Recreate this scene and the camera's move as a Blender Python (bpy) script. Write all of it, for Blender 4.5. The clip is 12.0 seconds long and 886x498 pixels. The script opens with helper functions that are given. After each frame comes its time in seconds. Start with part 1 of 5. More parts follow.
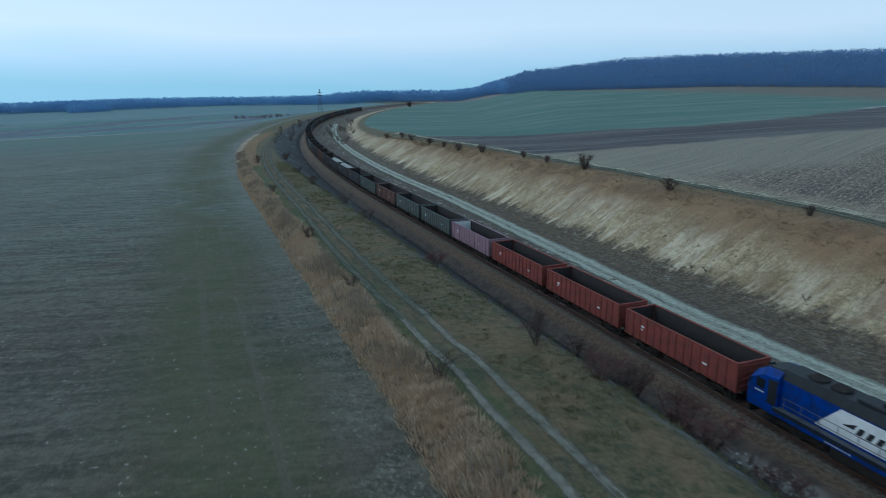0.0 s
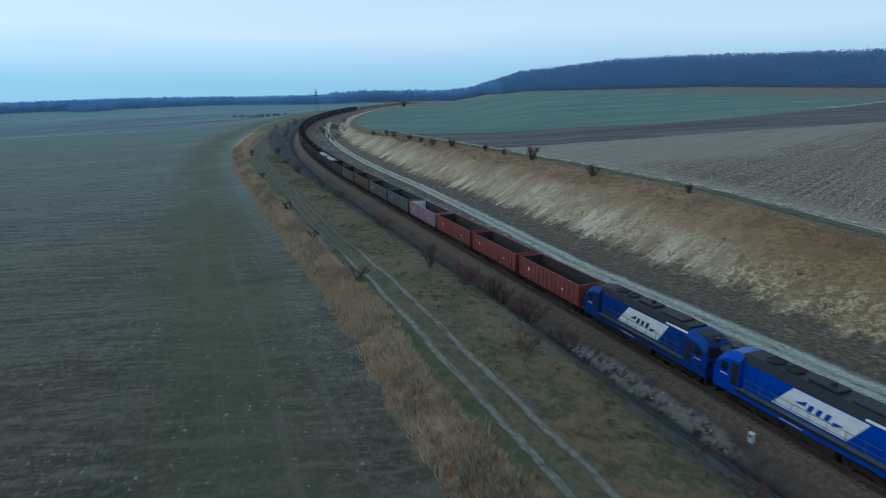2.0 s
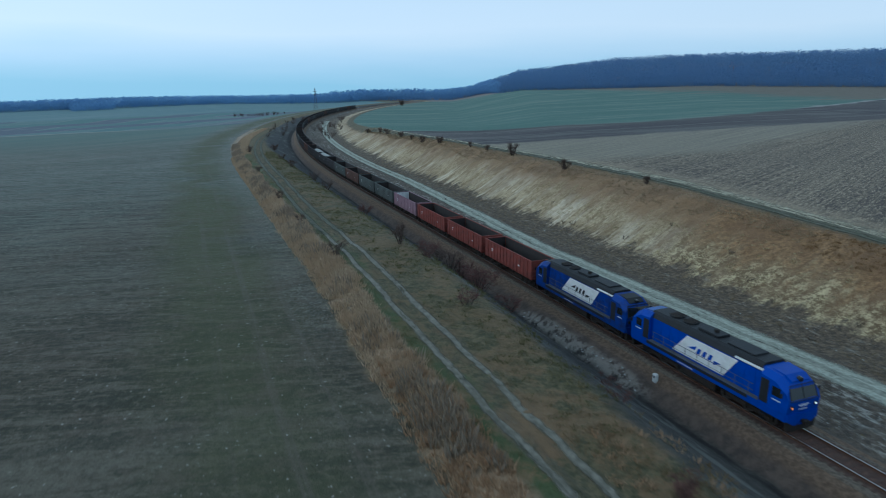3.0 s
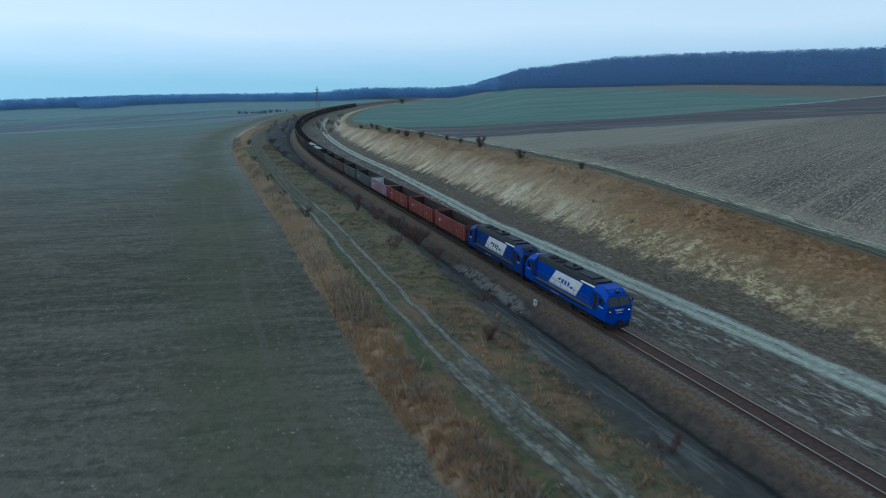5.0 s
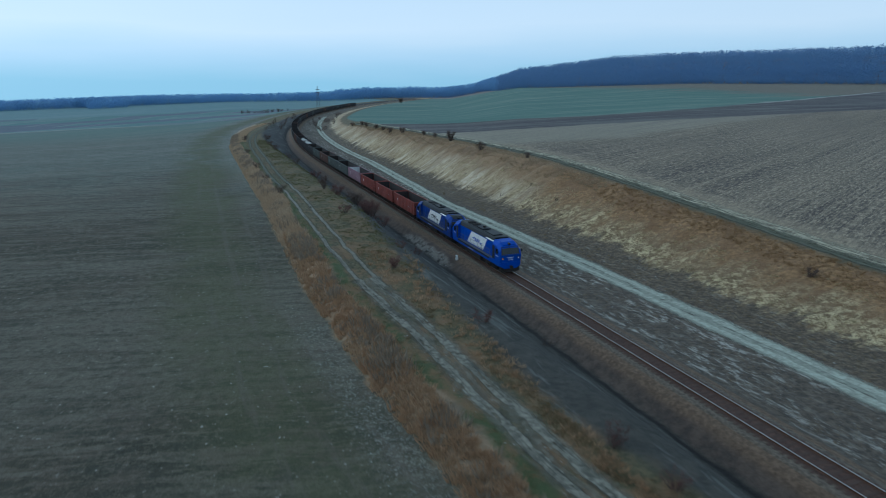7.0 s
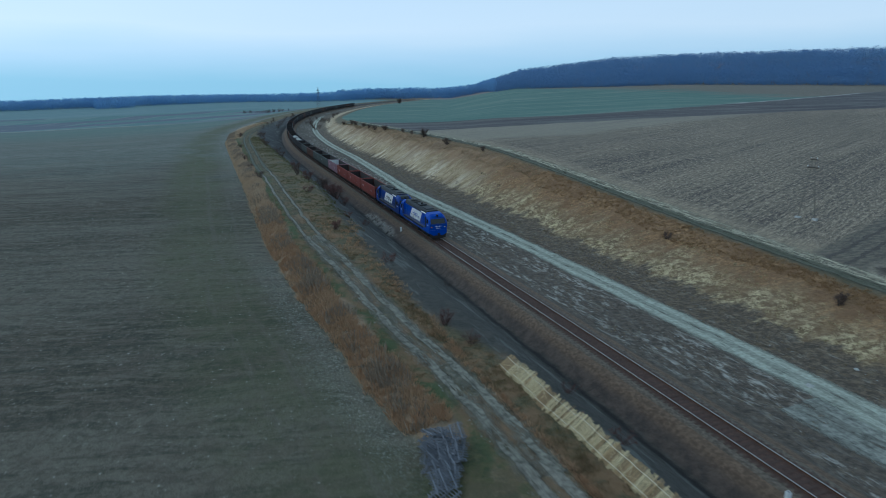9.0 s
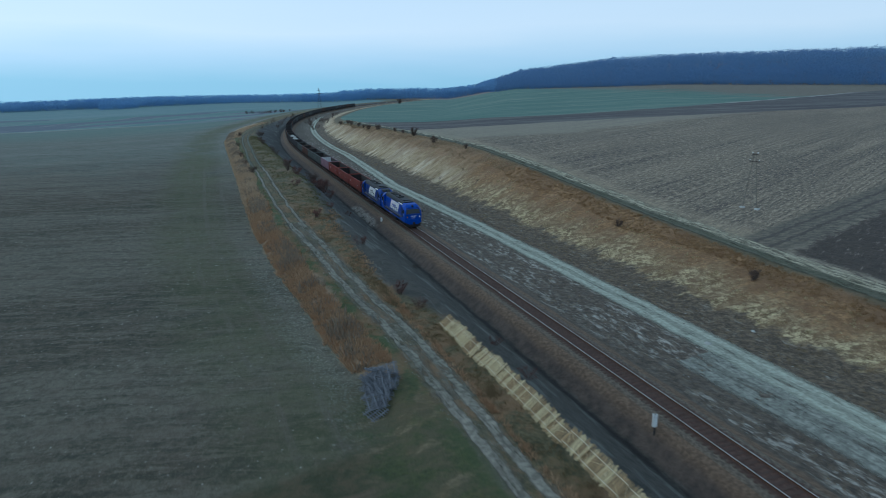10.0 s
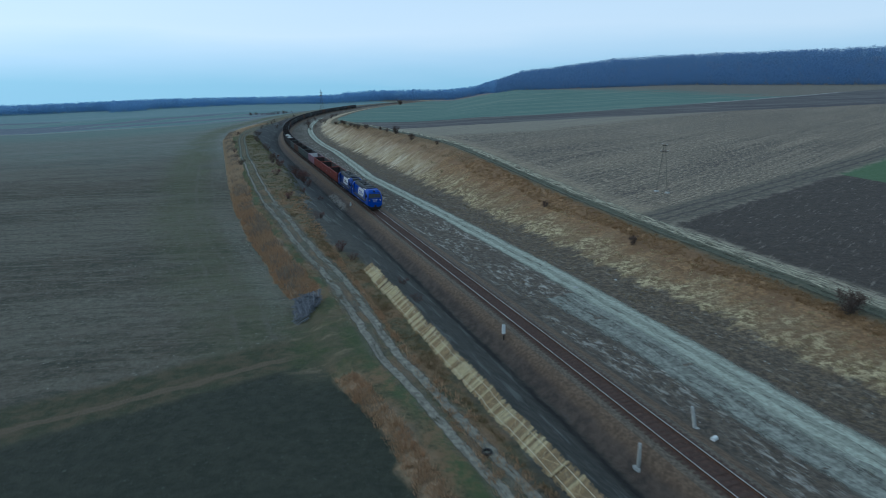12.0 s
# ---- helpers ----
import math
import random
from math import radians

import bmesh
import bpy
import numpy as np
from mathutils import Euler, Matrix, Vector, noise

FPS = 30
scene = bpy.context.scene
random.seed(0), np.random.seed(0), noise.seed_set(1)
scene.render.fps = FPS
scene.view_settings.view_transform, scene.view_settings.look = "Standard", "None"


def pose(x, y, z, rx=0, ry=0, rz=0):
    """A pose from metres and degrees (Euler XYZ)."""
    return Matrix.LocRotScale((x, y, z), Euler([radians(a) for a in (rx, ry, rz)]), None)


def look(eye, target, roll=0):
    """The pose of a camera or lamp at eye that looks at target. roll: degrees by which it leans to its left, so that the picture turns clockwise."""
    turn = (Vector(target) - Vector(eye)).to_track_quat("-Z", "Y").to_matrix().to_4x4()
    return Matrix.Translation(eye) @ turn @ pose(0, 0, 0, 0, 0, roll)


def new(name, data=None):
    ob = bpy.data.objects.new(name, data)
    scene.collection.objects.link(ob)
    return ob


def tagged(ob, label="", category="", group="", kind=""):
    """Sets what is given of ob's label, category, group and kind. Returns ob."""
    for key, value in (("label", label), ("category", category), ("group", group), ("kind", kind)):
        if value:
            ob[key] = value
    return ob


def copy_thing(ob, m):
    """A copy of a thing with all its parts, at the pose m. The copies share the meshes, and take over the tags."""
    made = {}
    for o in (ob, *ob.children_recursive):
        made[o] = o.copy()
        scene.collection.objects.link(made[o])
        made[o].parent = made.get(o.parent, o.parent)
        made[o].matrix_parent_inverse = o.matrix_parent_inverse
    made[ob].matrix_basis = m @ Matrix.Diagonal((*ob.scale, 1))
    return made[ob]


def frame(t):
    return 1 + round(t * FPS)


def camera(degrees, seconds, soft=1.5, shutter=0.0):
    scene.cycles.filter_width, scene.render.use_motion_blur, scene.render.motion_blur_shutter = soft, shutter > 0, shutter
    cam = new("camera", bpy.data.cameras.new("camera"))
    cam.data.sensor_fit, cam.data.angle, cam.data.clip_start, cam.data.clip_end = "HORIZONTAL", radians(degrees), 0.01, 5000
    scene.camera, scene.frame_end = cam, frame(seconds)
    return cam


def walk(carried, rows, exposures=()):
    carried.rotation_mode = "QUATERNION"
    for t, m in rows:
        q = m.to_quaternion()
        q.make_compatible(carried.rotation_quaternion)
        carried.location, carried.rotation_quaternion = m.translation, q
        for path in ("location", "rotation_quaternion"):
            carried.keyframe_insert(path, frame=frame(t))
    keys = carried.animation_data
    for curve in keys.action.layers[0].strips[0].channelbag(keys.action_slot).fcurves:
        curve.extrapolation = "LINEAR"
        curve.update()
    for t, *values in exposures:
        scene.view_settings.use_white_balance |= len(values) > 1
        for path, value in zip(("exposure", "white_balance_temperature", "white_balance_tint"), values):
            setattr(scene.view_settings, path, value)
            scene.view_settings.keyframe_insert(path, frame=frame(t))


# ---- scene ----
cam = camera(69.4, 12.0, soft=0.9, shutter=0.5)
PATH = [
    # seconds, eye, yaw, pitch, lean to the right
    (0.0, (0.00, 0.00, 22.96), 0.00, -14.25, 0.55),
    (0.5, (1.75, -4.85, 23.13), -0.06, -14.25, 0.48),
    (1.0, (3.55, -9.78, 23.18), -0.13, -14.27, 0.44),
    (1.5, (5.34, -14.94, 23.33), -0.07, -14.28, 0.48),
    (2.0, (7.16, -20.03, 23.38), -0.05, -14.28, 0.52),
    (2.5, (8.92, -24.74, 23.46), -0.02, -14.32, 0.51),
    (3.0, (10.78, -29.55, 23.50), 0.01, -14.36, 0.49),
    (5.0, (18.66, -48.94, 23.69), 0.50, -14.50, 0.46),
    (5.5, (20.81, -53.73, 23.66), 0.58, -14.49, 0.49),
    (6.0, (23.20, -58.69, 23.60), 0.71, -14.51, 0.54),
    (6.5, (25.56, -63.76, 23.74), 0.85, -14.52, 0.60),
    (7.0, (28.02, -68.87, 23.86), 0.98, -14.54, 0.62),
    (9.0, (38.49, -89.12, 24.12), 1.44, -14.48, 0.59),
    (9.5, (41.00, -93.70, 24.21), 1.61, -14.47, 0.65),
    (10.0, (43.72, -98.58, 24.32), 1.78, -14.46, 0.72),
    (10.5, (46.31, -103.12, 24.40), 1.96, -14.42, 0.80),
    (11.0, (48.99, -107.72, 24.37), 2.14, -14.39, 0.87),
    (11.5, (51.57, -112.32, 24.34), 2.29, -14.33, 0.92),
    (12.0, (54.33, -117.13, 24.38), 2.45, -14.33, 0.96),
]


def aim(eye, yaw, pitch, lean):
    """Camera pose from an eye and the way that it looks, in degrees."""
    a, b = radians(yaw), radians(pitch)
    way = Vector((-math.sin(a) * math.cos(b), math.cos(a) * math.cos(b), math.sin(b)))
    return look(eye, Vector(eye) + way, -lean)


walk(cam, [(t, aim(eye, yaw, pitch, lean)) for t, eye, yaw, pitch, lean in PATH],
     exposures=[(0.0, 0.11, 5100, 0), (12.0, 0.11, 5100, 0)])

# ---- light ----
world = bpy.data.worlds.new("dusk_sky")
scene.world = world
world.use_nodes = True
wn, wl = world.node_tree.nodes, world.node_tree.links
sky = wn.new("ShaderNodeTexSky")
sky.sky_type = 'NISHITA'
sky.sun_disc = False
sky.sun_elevation = radians(24)
sky.sun_rotation = radians(262)
sky.air_density, sky.dust_density, sky.ozone_density = 1.0, 2.2, 2.0
# thin even cloud: blue and hazy low down, paler above
ray_way = wn.new("ShaderNodeTexCoord")
parts_of_way = wn.new("ShaderNodeSeparateXYZ")
wl.new(ray_way.outputs["Generated"], parts_of_way.inputs[0])
veil_map = wn.new("ShaderNodeMapping")
veil_map.inputs["Scale"].default_value = (1.0, 1.0, 7.0)
veil_shape = wn.new("ShaderNodeTexNoise")
veil_shape.inputs["Scale"].default_value = 1.7
veil_shape.inputs["Detail"].default_value = 5.0
wl.new(ray_way.outputs["Generated"], veil_map.inputs[0])
wl.new(veil_map.outputs[0], veil_shape.inputs["Vector"])
lift = wn.new("ShaderNodeMath")
lift.operation = 'MULTIPLY_ADD'
lift.inputs[1].default_value, lift.inputs[2].default_value = 0.09, -0.045
wl.new(veil_shape.outputs[0], lift.inputs[0])
level = wn.new("ShaderNodeMath")
wl.new(parts_of_way.outputs[2], level.inputs[0])
wl.new(lift.outputs[0], level.inputs[1])
shades = wn.new("ShaderNodeValToRGB")
shades.color_ramp.elements[0].position, shades.color_ramp.elements[0].color = 0.0, (0.405, 0.635, 0.745, 1)
shades.color_ramp.elements[1].position, shades.color_ramp.elements[1].color = 1.0, (0.46, 0.53, 0.56, 1)
for where, shade in ((0.04, (0.565, 0.715, 0.82, 1)), (0.09, (0.79, 0.83, 0.87, 1)), (0.3, (0.60, 0.69, 0.74, 1))):
    shades.color_ramp.elements.new(where).color = shade
wl.new(level.outputs[0], shades.inputs[0])
scale_up = wn.new("ShaderNodeVectorMath")
scale_up.operation = 'SCALE'
away = wn.new("ShaderNodeMath")
away.operation = 'MULTIPLY_ADD'
away.inputs[1].default_value, away.inputs[2].default_value = -1.1, 7.62
wl.new(parts_of_way.outputs[0], away.inputs[0])
wl.new(away.outputs[0], scale_up.inputs[3])
wl.new(shades.outputs[0], scale_up.inputs[0])
veil = wn.new("ShaderNodeMix")
veil.data_type = 'RGBA'
veil.inputs[0].default_value = 0.85
wl.new(sky.outputs[0], veil.inputs[6])
wl.new(scale_up.outputs[0], veil.inputs[7])
wl.new(veil.outputs[2], wn["Background"].inputs[0])
wn["Background"].inputs[1].default_value = 0.12

sun_data = bpy.data.lights.new("sun", 'SUN')
sun_data.energy, sun_data.angle, sun_data.color = 0.5, radians(25), (1.0, 0.95, 0.9)
sun = new("sun", sun_data)
sun.matrix_world = look((-300, -40, 134), (0, 0, 0))

# ---- plan: along the line (s) and across it (d, to its right looking up the line) ----
ORIGIN = Vector((66.5, -70.5))
ALONG = Vector((-62.2, 160.5)).normalized()
ACROSS = Vector((ALONG.y, -ALONG.x))


def ramp(a, b, x):
    t = np.clip((np.asarray(x, float) - a) / (b - a), 0, 1)
    return t * t * (3 - 2 * t)


def bend(s):
    """How far the line has swung to the right at s."""
    s = np.asarray(s, float)
    c = np.clip(s, 215, 1000)
    return (c - 215) ** 2 / 2170


def slope_of_bend(s):
    return (min(max(s, 215), 1000) - 215) / 1085


def plan(s, d):
    """World x, y of a place along and across the line."""
    w = 1 - ramp(60, 500, np.abs(d))
    e = d + bend(s) * w
    return ORIGIN.x + ALONG.x * s + ACROSS.x * e, ORIGIN.y + ALONG.y * s + ACROSS.y * e


def bank_left(s):
    return np.interp(s, [-200, -40, 0, 20, 37, 63, 75, 108, 122, 150, 165, 250, 330, 400, 460], [1.0, 1.4, 2.0, 2.7, 3.1, 4.2, 4.8, 6.5, 6.6, 6.0, 5.8, 4.8, 3.0, 1.2, 0.2])


def bank_right(s):
    return np.interp(s, [-200, -40, 0, 40, 66, 110, 145, 250, 330, 420, 520], [1.0, 1.0, 1.3, 2.4, 3.5, 6.0, 7.2, 7.2, 6.2, 3.2, 0.5])


def bank_shift(s):
    """How far the left bank and the field edge have swung in towards the line."""
    return np.interp(s, [-60, -8, -1, 8, 18, 29, 34, 44, 57, 64, 75, 85, 100], [8.6, 8.0, 7.6, 6.0, 5.4, 4.8, 3.9, 3.2, 1.7, 1.4, 0.5, 0.3, 0.0])


def road_rim_mid(s):
    """Offset of the field track along the brow of the cutting."""
    return np.interp(s, [-120, 6, 27, 55, 88, 113, 127, 150, 185, 225, 295, 340], [33.2, 33.4, 33.8, 34.4, 35.2, 36.2, 37.2, 38.2, 38.5, 36.9, 32.2, 29.5])


def height(s, d):
    """Height of the ground; the rail tops are at 0."""
    s, d = np.broadcast_arrays(np.asarray(s, float), np.asarray(d, float))
    zl, zr = bank_left(s), bank_right(s)
    top = np.interp(s, [0, 40, 85], [-10.6, -11.0, -16.0])
    z = np.full(s.shape, -0.32)
    ditch = -0.32 - 1.5 * ramp(1.9, 4.4, -d) + 0.7 * ramp(4.8, 6.2, -d)
    left = ditch + (zl + 1.12) * ramp(5.0, -top + 1.0, -d)
    left = left - 1.15 * np.clip(zl / 5, 0, 1) * ramp(25.2, 28.2, -d + bank_shift(s))
    left = left + 0.75 * ramp(96, 100, s) * (1 - ramp(114, 119, s)) * ramp(2.6, 3.3, -d) * (1 - ramp(3.9, 4.7, -d))
    right = -0.32 - 0.45 * ramp(1.9, 3.4, d) + 0.25 * ramp(8, 10, d) + (zr + 0.5) * (0.55 * ramp(18.0, 33.5, d) + 0.45 * np.clip((d - 19) / 13.5, 0, 1))
    z = np.where(d < -1.9, left, np.where(d > 1.9, right, z))
    # far country
    x, y = plan(s, d)
    rx, ry = x - 25, y + 60
    r, az = np.hypot(rx, ry), np.degrees(np.arctan2(rx, ry))
    far = np.interp(az, [-70, -35, -19, -5, 0, 6, 20, 35, 70, 110], [-22, -19, -7, -3, 0, 15, 19, 14, 8, 0])
    k = ramp(110, 900, r) * ramp(14, 110, np.abs(d))
    z = z * (1 - k) + far * k
    z = z + 42 * ramp(930, 1500, r) * np.interp(az, [2, 6, 14, 40, 80, 100], [0, 0.5, 1, 1.3, 1.1, 0])
    z = z - 75 * ramp(1650, 4200, r) * np.interp(az, [-120, -90, 0, 4], [0, 1, 1, 0])
    return z


def place(s, d, up=0.0):
    x, y = plan(s, d)
    return Vector((float(x), float(y), float(height(s, d)) + up))


def heading(s):
    """Angle about z that turns local x to point back down the line, towards smaller s."""
    v = -(ALONG + ACROSS * slope_of_bend(s))
    return math.degrees(math.atan2(v.y, v.x))

# ---- materials ----
def material(name, build, rough=0.9, metal=0.0):
    """A principled material whose colour, roughness and bump the function build wires up."""
    m = bpy.data.materials.new(name)
    m.use_nodes = True
    nt = m.node_tree
    bsdf = nt.nodes["Principled BSDF"]
    bsdf.inputs["Roughness"].default_value = rough
    bsdf.inputs["Metallic"].default_value = metal
    build(Nodes(nt, bsdf))
    return m


class Nodes:
    """Short hand for wiring shader nodes."""

    def __init__(self, nt, bsdf):
        self.nt, self.bsdf = nt, bsdf

    def put(self, sock, v):
        if isinstance(v, bpy.types.NodeSocket):
            self.nt.links.new(v, sock)
        elif isinstance(v, tuple) and len(v) == 3 and sock.type == 'RGBA':
            sock.default_value = (*v, 1)
        else:
            sock.default_value = v

    def math(self, op, a, b=0.0, c=0.0):
        n = self.nt.nodes.new("ShaderNodeMath")
        n.operation = op
        for i, v in enumerate((a, b, c)):
            self.put(n.inputs[i], v)
        return n.outputs[0]

    def band(self, x, lo, hi, soft):
        """1 where lo < x < hi, with soft edges."""
        a = self.step(x, lo, soft)
        b = self.step(x, hi, soft)
        return self.math('SUBTRACT', a, b)

    def step(self, x, edge, soft):
        n = self.nt.nodes.new("ShaderNodeMapRange")
        n.interpolation_type = 'SMOOTHSTEP'
        self.put(n.inputs[0], x)
        n.inputs[1].default_value, n.inputs[2].default_value = edge - soft, edge + soft
        return n.outputs[0]

    def mix(self, fac, a, b):
        n = self.nt.nodes.new("ShaderNodeMix")
        n.data_type = 'RGBA'
        self.put(n.inputs[0], fac)
        self.put(n.inputs[6], a)
        self.put(n.inputs[7], b)
        return n.outputs[2]

    def noise(self, vec, scale, detail=4.0, rough=0.6, out=0):
        n = self.nt.nodes.new("ShaderNodeTexNoise")
        if vec is not None:
            self.put(n.inputs["Vector"], vec)
        n.inputs["Scale"].default_value = scale
        n.inputs["Detail"].default_value = detail
        n.inputs["Roughness"].default_value = rough
        return n.outputs[out]

    def stretch(self, vec, sx, sy, sz):
        n = self.nt.nodes.new("ShaderNodeVectorMath")
        n.operation = 'MULTIPLY'
        self.put(n.inputs[0], vec)
        n.inputs[1].default_value = (sx, sy, sz)
        return n.outputs[0]

    def position(self):
        return self.nt.nodes.new("ShaderNodeNewGeometry").outputs["Position"]

    def object_place(self):
        return self.nt.nodes.new("ShaderNodeTexCoord").outputs["Object"]

    def uv(self):
        return self.nt.nodes.new("ShaderNodeTexCoord").outputs["UV"]

    def split(self, vec):
        n = self.nt.nodes.new("ShaderNodeSeparateXYZ")
        self.put(n.inputs[0], vec)
        return n.outputs

    def island(self):
        return self.nt.nodes.new("ShaderNodeNewGeometry").outputs["Random Per Island"]

    def chance(self):
        return self.nt.nodes.new("ShaderNodeObjectInfo").outputs["Random"]

    def colour(self, v):
        self.put(self.bsdf.inputs["Base Color"], v)

    def rough(self, v):
        self.put(self.bsdf.inputs["Roughness"], v)

    def bump(self, h, strength, distance):
        n = self.nt.nodes.new("ShaderNodeBump")
        n.inputs["Strength"].default_value = strength
        n.inputs["Distance"].default_value = distance
        self.put(n.inputs["Height"], h)
        self.nt.links.new(n.outputs[0], self.bsdf.inputs["Normal"])


def worn(name, colour, dirt=(0.05, 0.045, 0.04), amount=0.5, rough=0.6, metal=0.0, scale=1.5):
    """Paint or metal with dirt in large and fine patches."""
    def build(n):
        p = n.object_place()
        big = n.step(n.noise(p, scale, 5), 0.62 - 0.12 * amount, 0.18)
        fine = n.noise(p, scale * 14, 3)
        f = n.math('MULTIPLY', big, amount)
        c = n.mix(f, colour, dirt)
        c = n.mix(n.math('MULTIPLY', fine, 0.35 * amount), c, tuple(0.6 * v for v in colour))
        n.colour(c)
        n.rough(n.math('MULTIPLY_ADD', fine, 0.3, rough - 0.15))
        n.bump(fine, 0.15, 0.01)
    return material(name, build, rough, metal)


def ground_material(name, left_side):
    """Farmland to the left of the line, or the line itself and the land to its right; both show ash where they meet."""
    def build(n):
        uv = n.uv()
        pos = n.position()
        s0, d0 = n.split(uv)[0], n.split(uv)[1]
        wob = n.noise(pos, 0.35, 5, 0.65)
        wob2 = n.noise(pos, 0.06, 4)
        fine = n.noise(pos, 3.0, 6, 0.7)
        clod = n.noise(pos, 1.1, 6, 0.7)
        patch = n.noise(pos, 0.045, 5, 0.6)
        sway = n.nt.nodes.new("ShaderNodeCombineXYZ")
        n.put(sway.inputs[0], n.math('ADD', n.math('MULTIPLY_ADD', d0, 0.22, s0), n.math('MULTIPLY', wob2, 4.0)))
        n.put(sway.inputs[1], d0)
        rows = n.noise(n.stretch(sway.outputs[0], 0.8, 0.10, 1), 1.0, 6, 0.8)
        lines = n.noise(n.stretch(uv, 0.03, 1.1, 1), 1.0, 5, 0.7)
        combine = n.nt.nodes.new("ShaderNodeCombineXYZ")
        n.put(combine.inputs[0], n.math('MULTIPLY_ADD', d0, -0.5, s0))
        n.put(combine.inputs[1], d0)
        furrow_way = combine.outputs[0]
        furrow = n.noise(n.stretch(furrow_way, 2.6, 0.5, 1), 1.0, 7, 0.85)
        thin = n.noise(n.stretch(furrow_way, 1.5, 0.012, 1), 1.0, 5, 0.8)
        grit = n.noise(pos, 1.6, 8, 0.88)
        swath = n.noise(n.stretch(furrow_way, 0.05, 0.006, 1), 1.0, 4)
        band = n.noise(n.stretch(uv, 0.045, 0.008, 1), 1.0, 5, 0.65)
        # edges wander by about a metre
        d = n.math('ADD', d0, n.math('MULTIPLY_ADD', wob, 2.4, -1.2))
        d = n.math('ADD', d, n.math('MULTIPLY_ADD', wob2, 3.0, -1.5))
        dn = n.math('ADD', d0, n.math('MULTIPLY_ADD', wob, 0.8, -0.4))
        swing_map = n.nt.nodes.new("ShaderNodeUVMap")
        swing_map.uv_map = "bank"
        swing, brink = n.split(swing_map.outputs[0])[0], n.split(swing_map.outputs[0])[1]
        edge = n.math('SUBTRACT', d, swing)
        burnt = n.step(n.math('ADD', s0, n.math('MULTIPLY_ADD', patch, 60.0, -30.0)), 96.0, 18.0)
        ash = n.mix(burnt, n.mix(n.step(clod, 0.5, 0.16), (0.03, 0.031, 0.027), (0.06, 0.058, 0.049)), n.mix(n.step(clod, 0.5, 0.16), (0.022, 0.024, 0.026), (0.05, 0.053, 0.054)))
        ash = n.mix(n.math('MULTIPLY', n.step(n.noise(n.stretch(uv, 0.1, 0.5, 1), 1.0, 5, 0.7), 0.58, 0.05), 0.55), ash, (0.16, 0.172, 0.16))
        if left_side:
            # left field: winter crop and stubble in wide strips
            # 1 close by; farther off, haze is painted in as paler, bluer field colours
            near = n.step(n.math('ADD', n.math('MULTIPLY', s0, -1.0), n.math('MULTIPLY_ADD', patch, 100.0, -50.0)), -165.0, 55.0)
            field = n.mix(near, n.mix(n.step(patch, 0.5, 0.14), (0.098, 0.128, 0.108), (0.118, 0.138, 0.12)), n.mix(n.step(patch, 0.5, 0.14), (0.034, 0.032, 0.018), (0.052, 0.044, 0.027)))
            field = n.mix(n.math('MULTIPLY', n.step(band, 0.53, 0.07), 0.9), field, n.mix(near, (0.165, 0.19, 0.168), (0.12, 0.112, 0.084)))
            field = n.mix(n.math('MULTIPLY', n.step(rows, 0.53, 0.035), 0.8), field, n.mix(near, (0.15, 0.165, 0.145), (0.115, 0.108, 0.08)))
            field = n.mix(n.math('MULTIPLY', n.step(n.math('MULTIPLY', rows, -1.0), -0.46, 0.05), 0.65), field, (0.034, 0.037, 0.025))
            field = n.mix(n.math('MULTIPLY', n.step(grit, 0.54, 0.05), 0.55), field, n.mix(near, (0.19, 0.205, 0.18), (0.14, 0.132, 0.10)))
            field = n.mix(n.math('MULTIPLY', n.step(n.math('MULTIPLY', grit, -1.0), -0.46, 0.05), 0.5), field, (0.022, 0.026, 0.015))
            field = n.mix(n.math('MULTIPLY', n.step(clod, 0.58, 0.05), 0.4), field, (0.026, 0.03, 0.02))
            inner = n.math('MULTIPLY_ADD', swing, -1.6, d0)
            green = n.band(n.math('ADD', inner, n.math('MULTIPLY_ADD', wob2, 8.0, -4.0)), -41.0, -31.0, 4.0)
            field = n.mix(n.math('MULTIPLY', n.math('MULTIPLY', green, n.math('MULTIPLY_ADD', n.step(s0, 125.0, 40.0), 0.3, 0.5)), n.step(n.noise(pos, 0.09, 6, 0.7), 0.42, 0.12)), field, n.mix(fine, (0.045, 0.056, 0.018), (0.082, 0.094, 0.036)))
            wheel = n.math('MULTIPLY', n.band(n.math('PINGPONG', n.math('ADD', inner, 34.0), 1.5), 0.0, 0.28, 0.2), n.band(inner, -37.5, -30.0, 0.6))
            field = n.mix(n.math('MULTIPLY', n.math('MULTIPLY', wheel, 0.5), n.step(lines, 0.5, 0.1)), field, (0.11, 0.10, 0.08))
            specks = n.noise(pos, 4.5, 4, 0.8)
            chalk_l = n.math('MULTIPLY', n.band(n.math('SUBTRACT', d, swing), -30.3, -27.0, 1.6), n.math('MULTIPLY', n.math('ADD', n.math('MULTIPLY', n.step(specks, 0.56, 0.05), 0.6), 0.05), n.math('MULTIPLY_ADD', n.step(n.noise(n.stretch(uv, 0.025, 0.05, 1), 1.0, 3), 0.47, 0.08), 0.7, 0.3)))
            chalk_l = n.math('MULTIPLY', chalk_l, n.math('SUBTRACT', 1.0, n.band(s0, 74.0, 106.0, 12.0)))
            field = n.mix(chalk_l, field, (0.255, 0.265, 0.24))
            field = n.mix(n.math('MULTIPLY', n.step(n.noise(pos, 3.2, 2, 0.5), 0.72, 0.02), 0.8), field, (0.30, 0.305, 0.28))
            field = n.mix(n.math('MULTIPLY', n.step(n.noise(pos, 0.3, 6, 0.75), 0.55, 0.08), 0.35), field, (0.10, 0.083, 0.062))
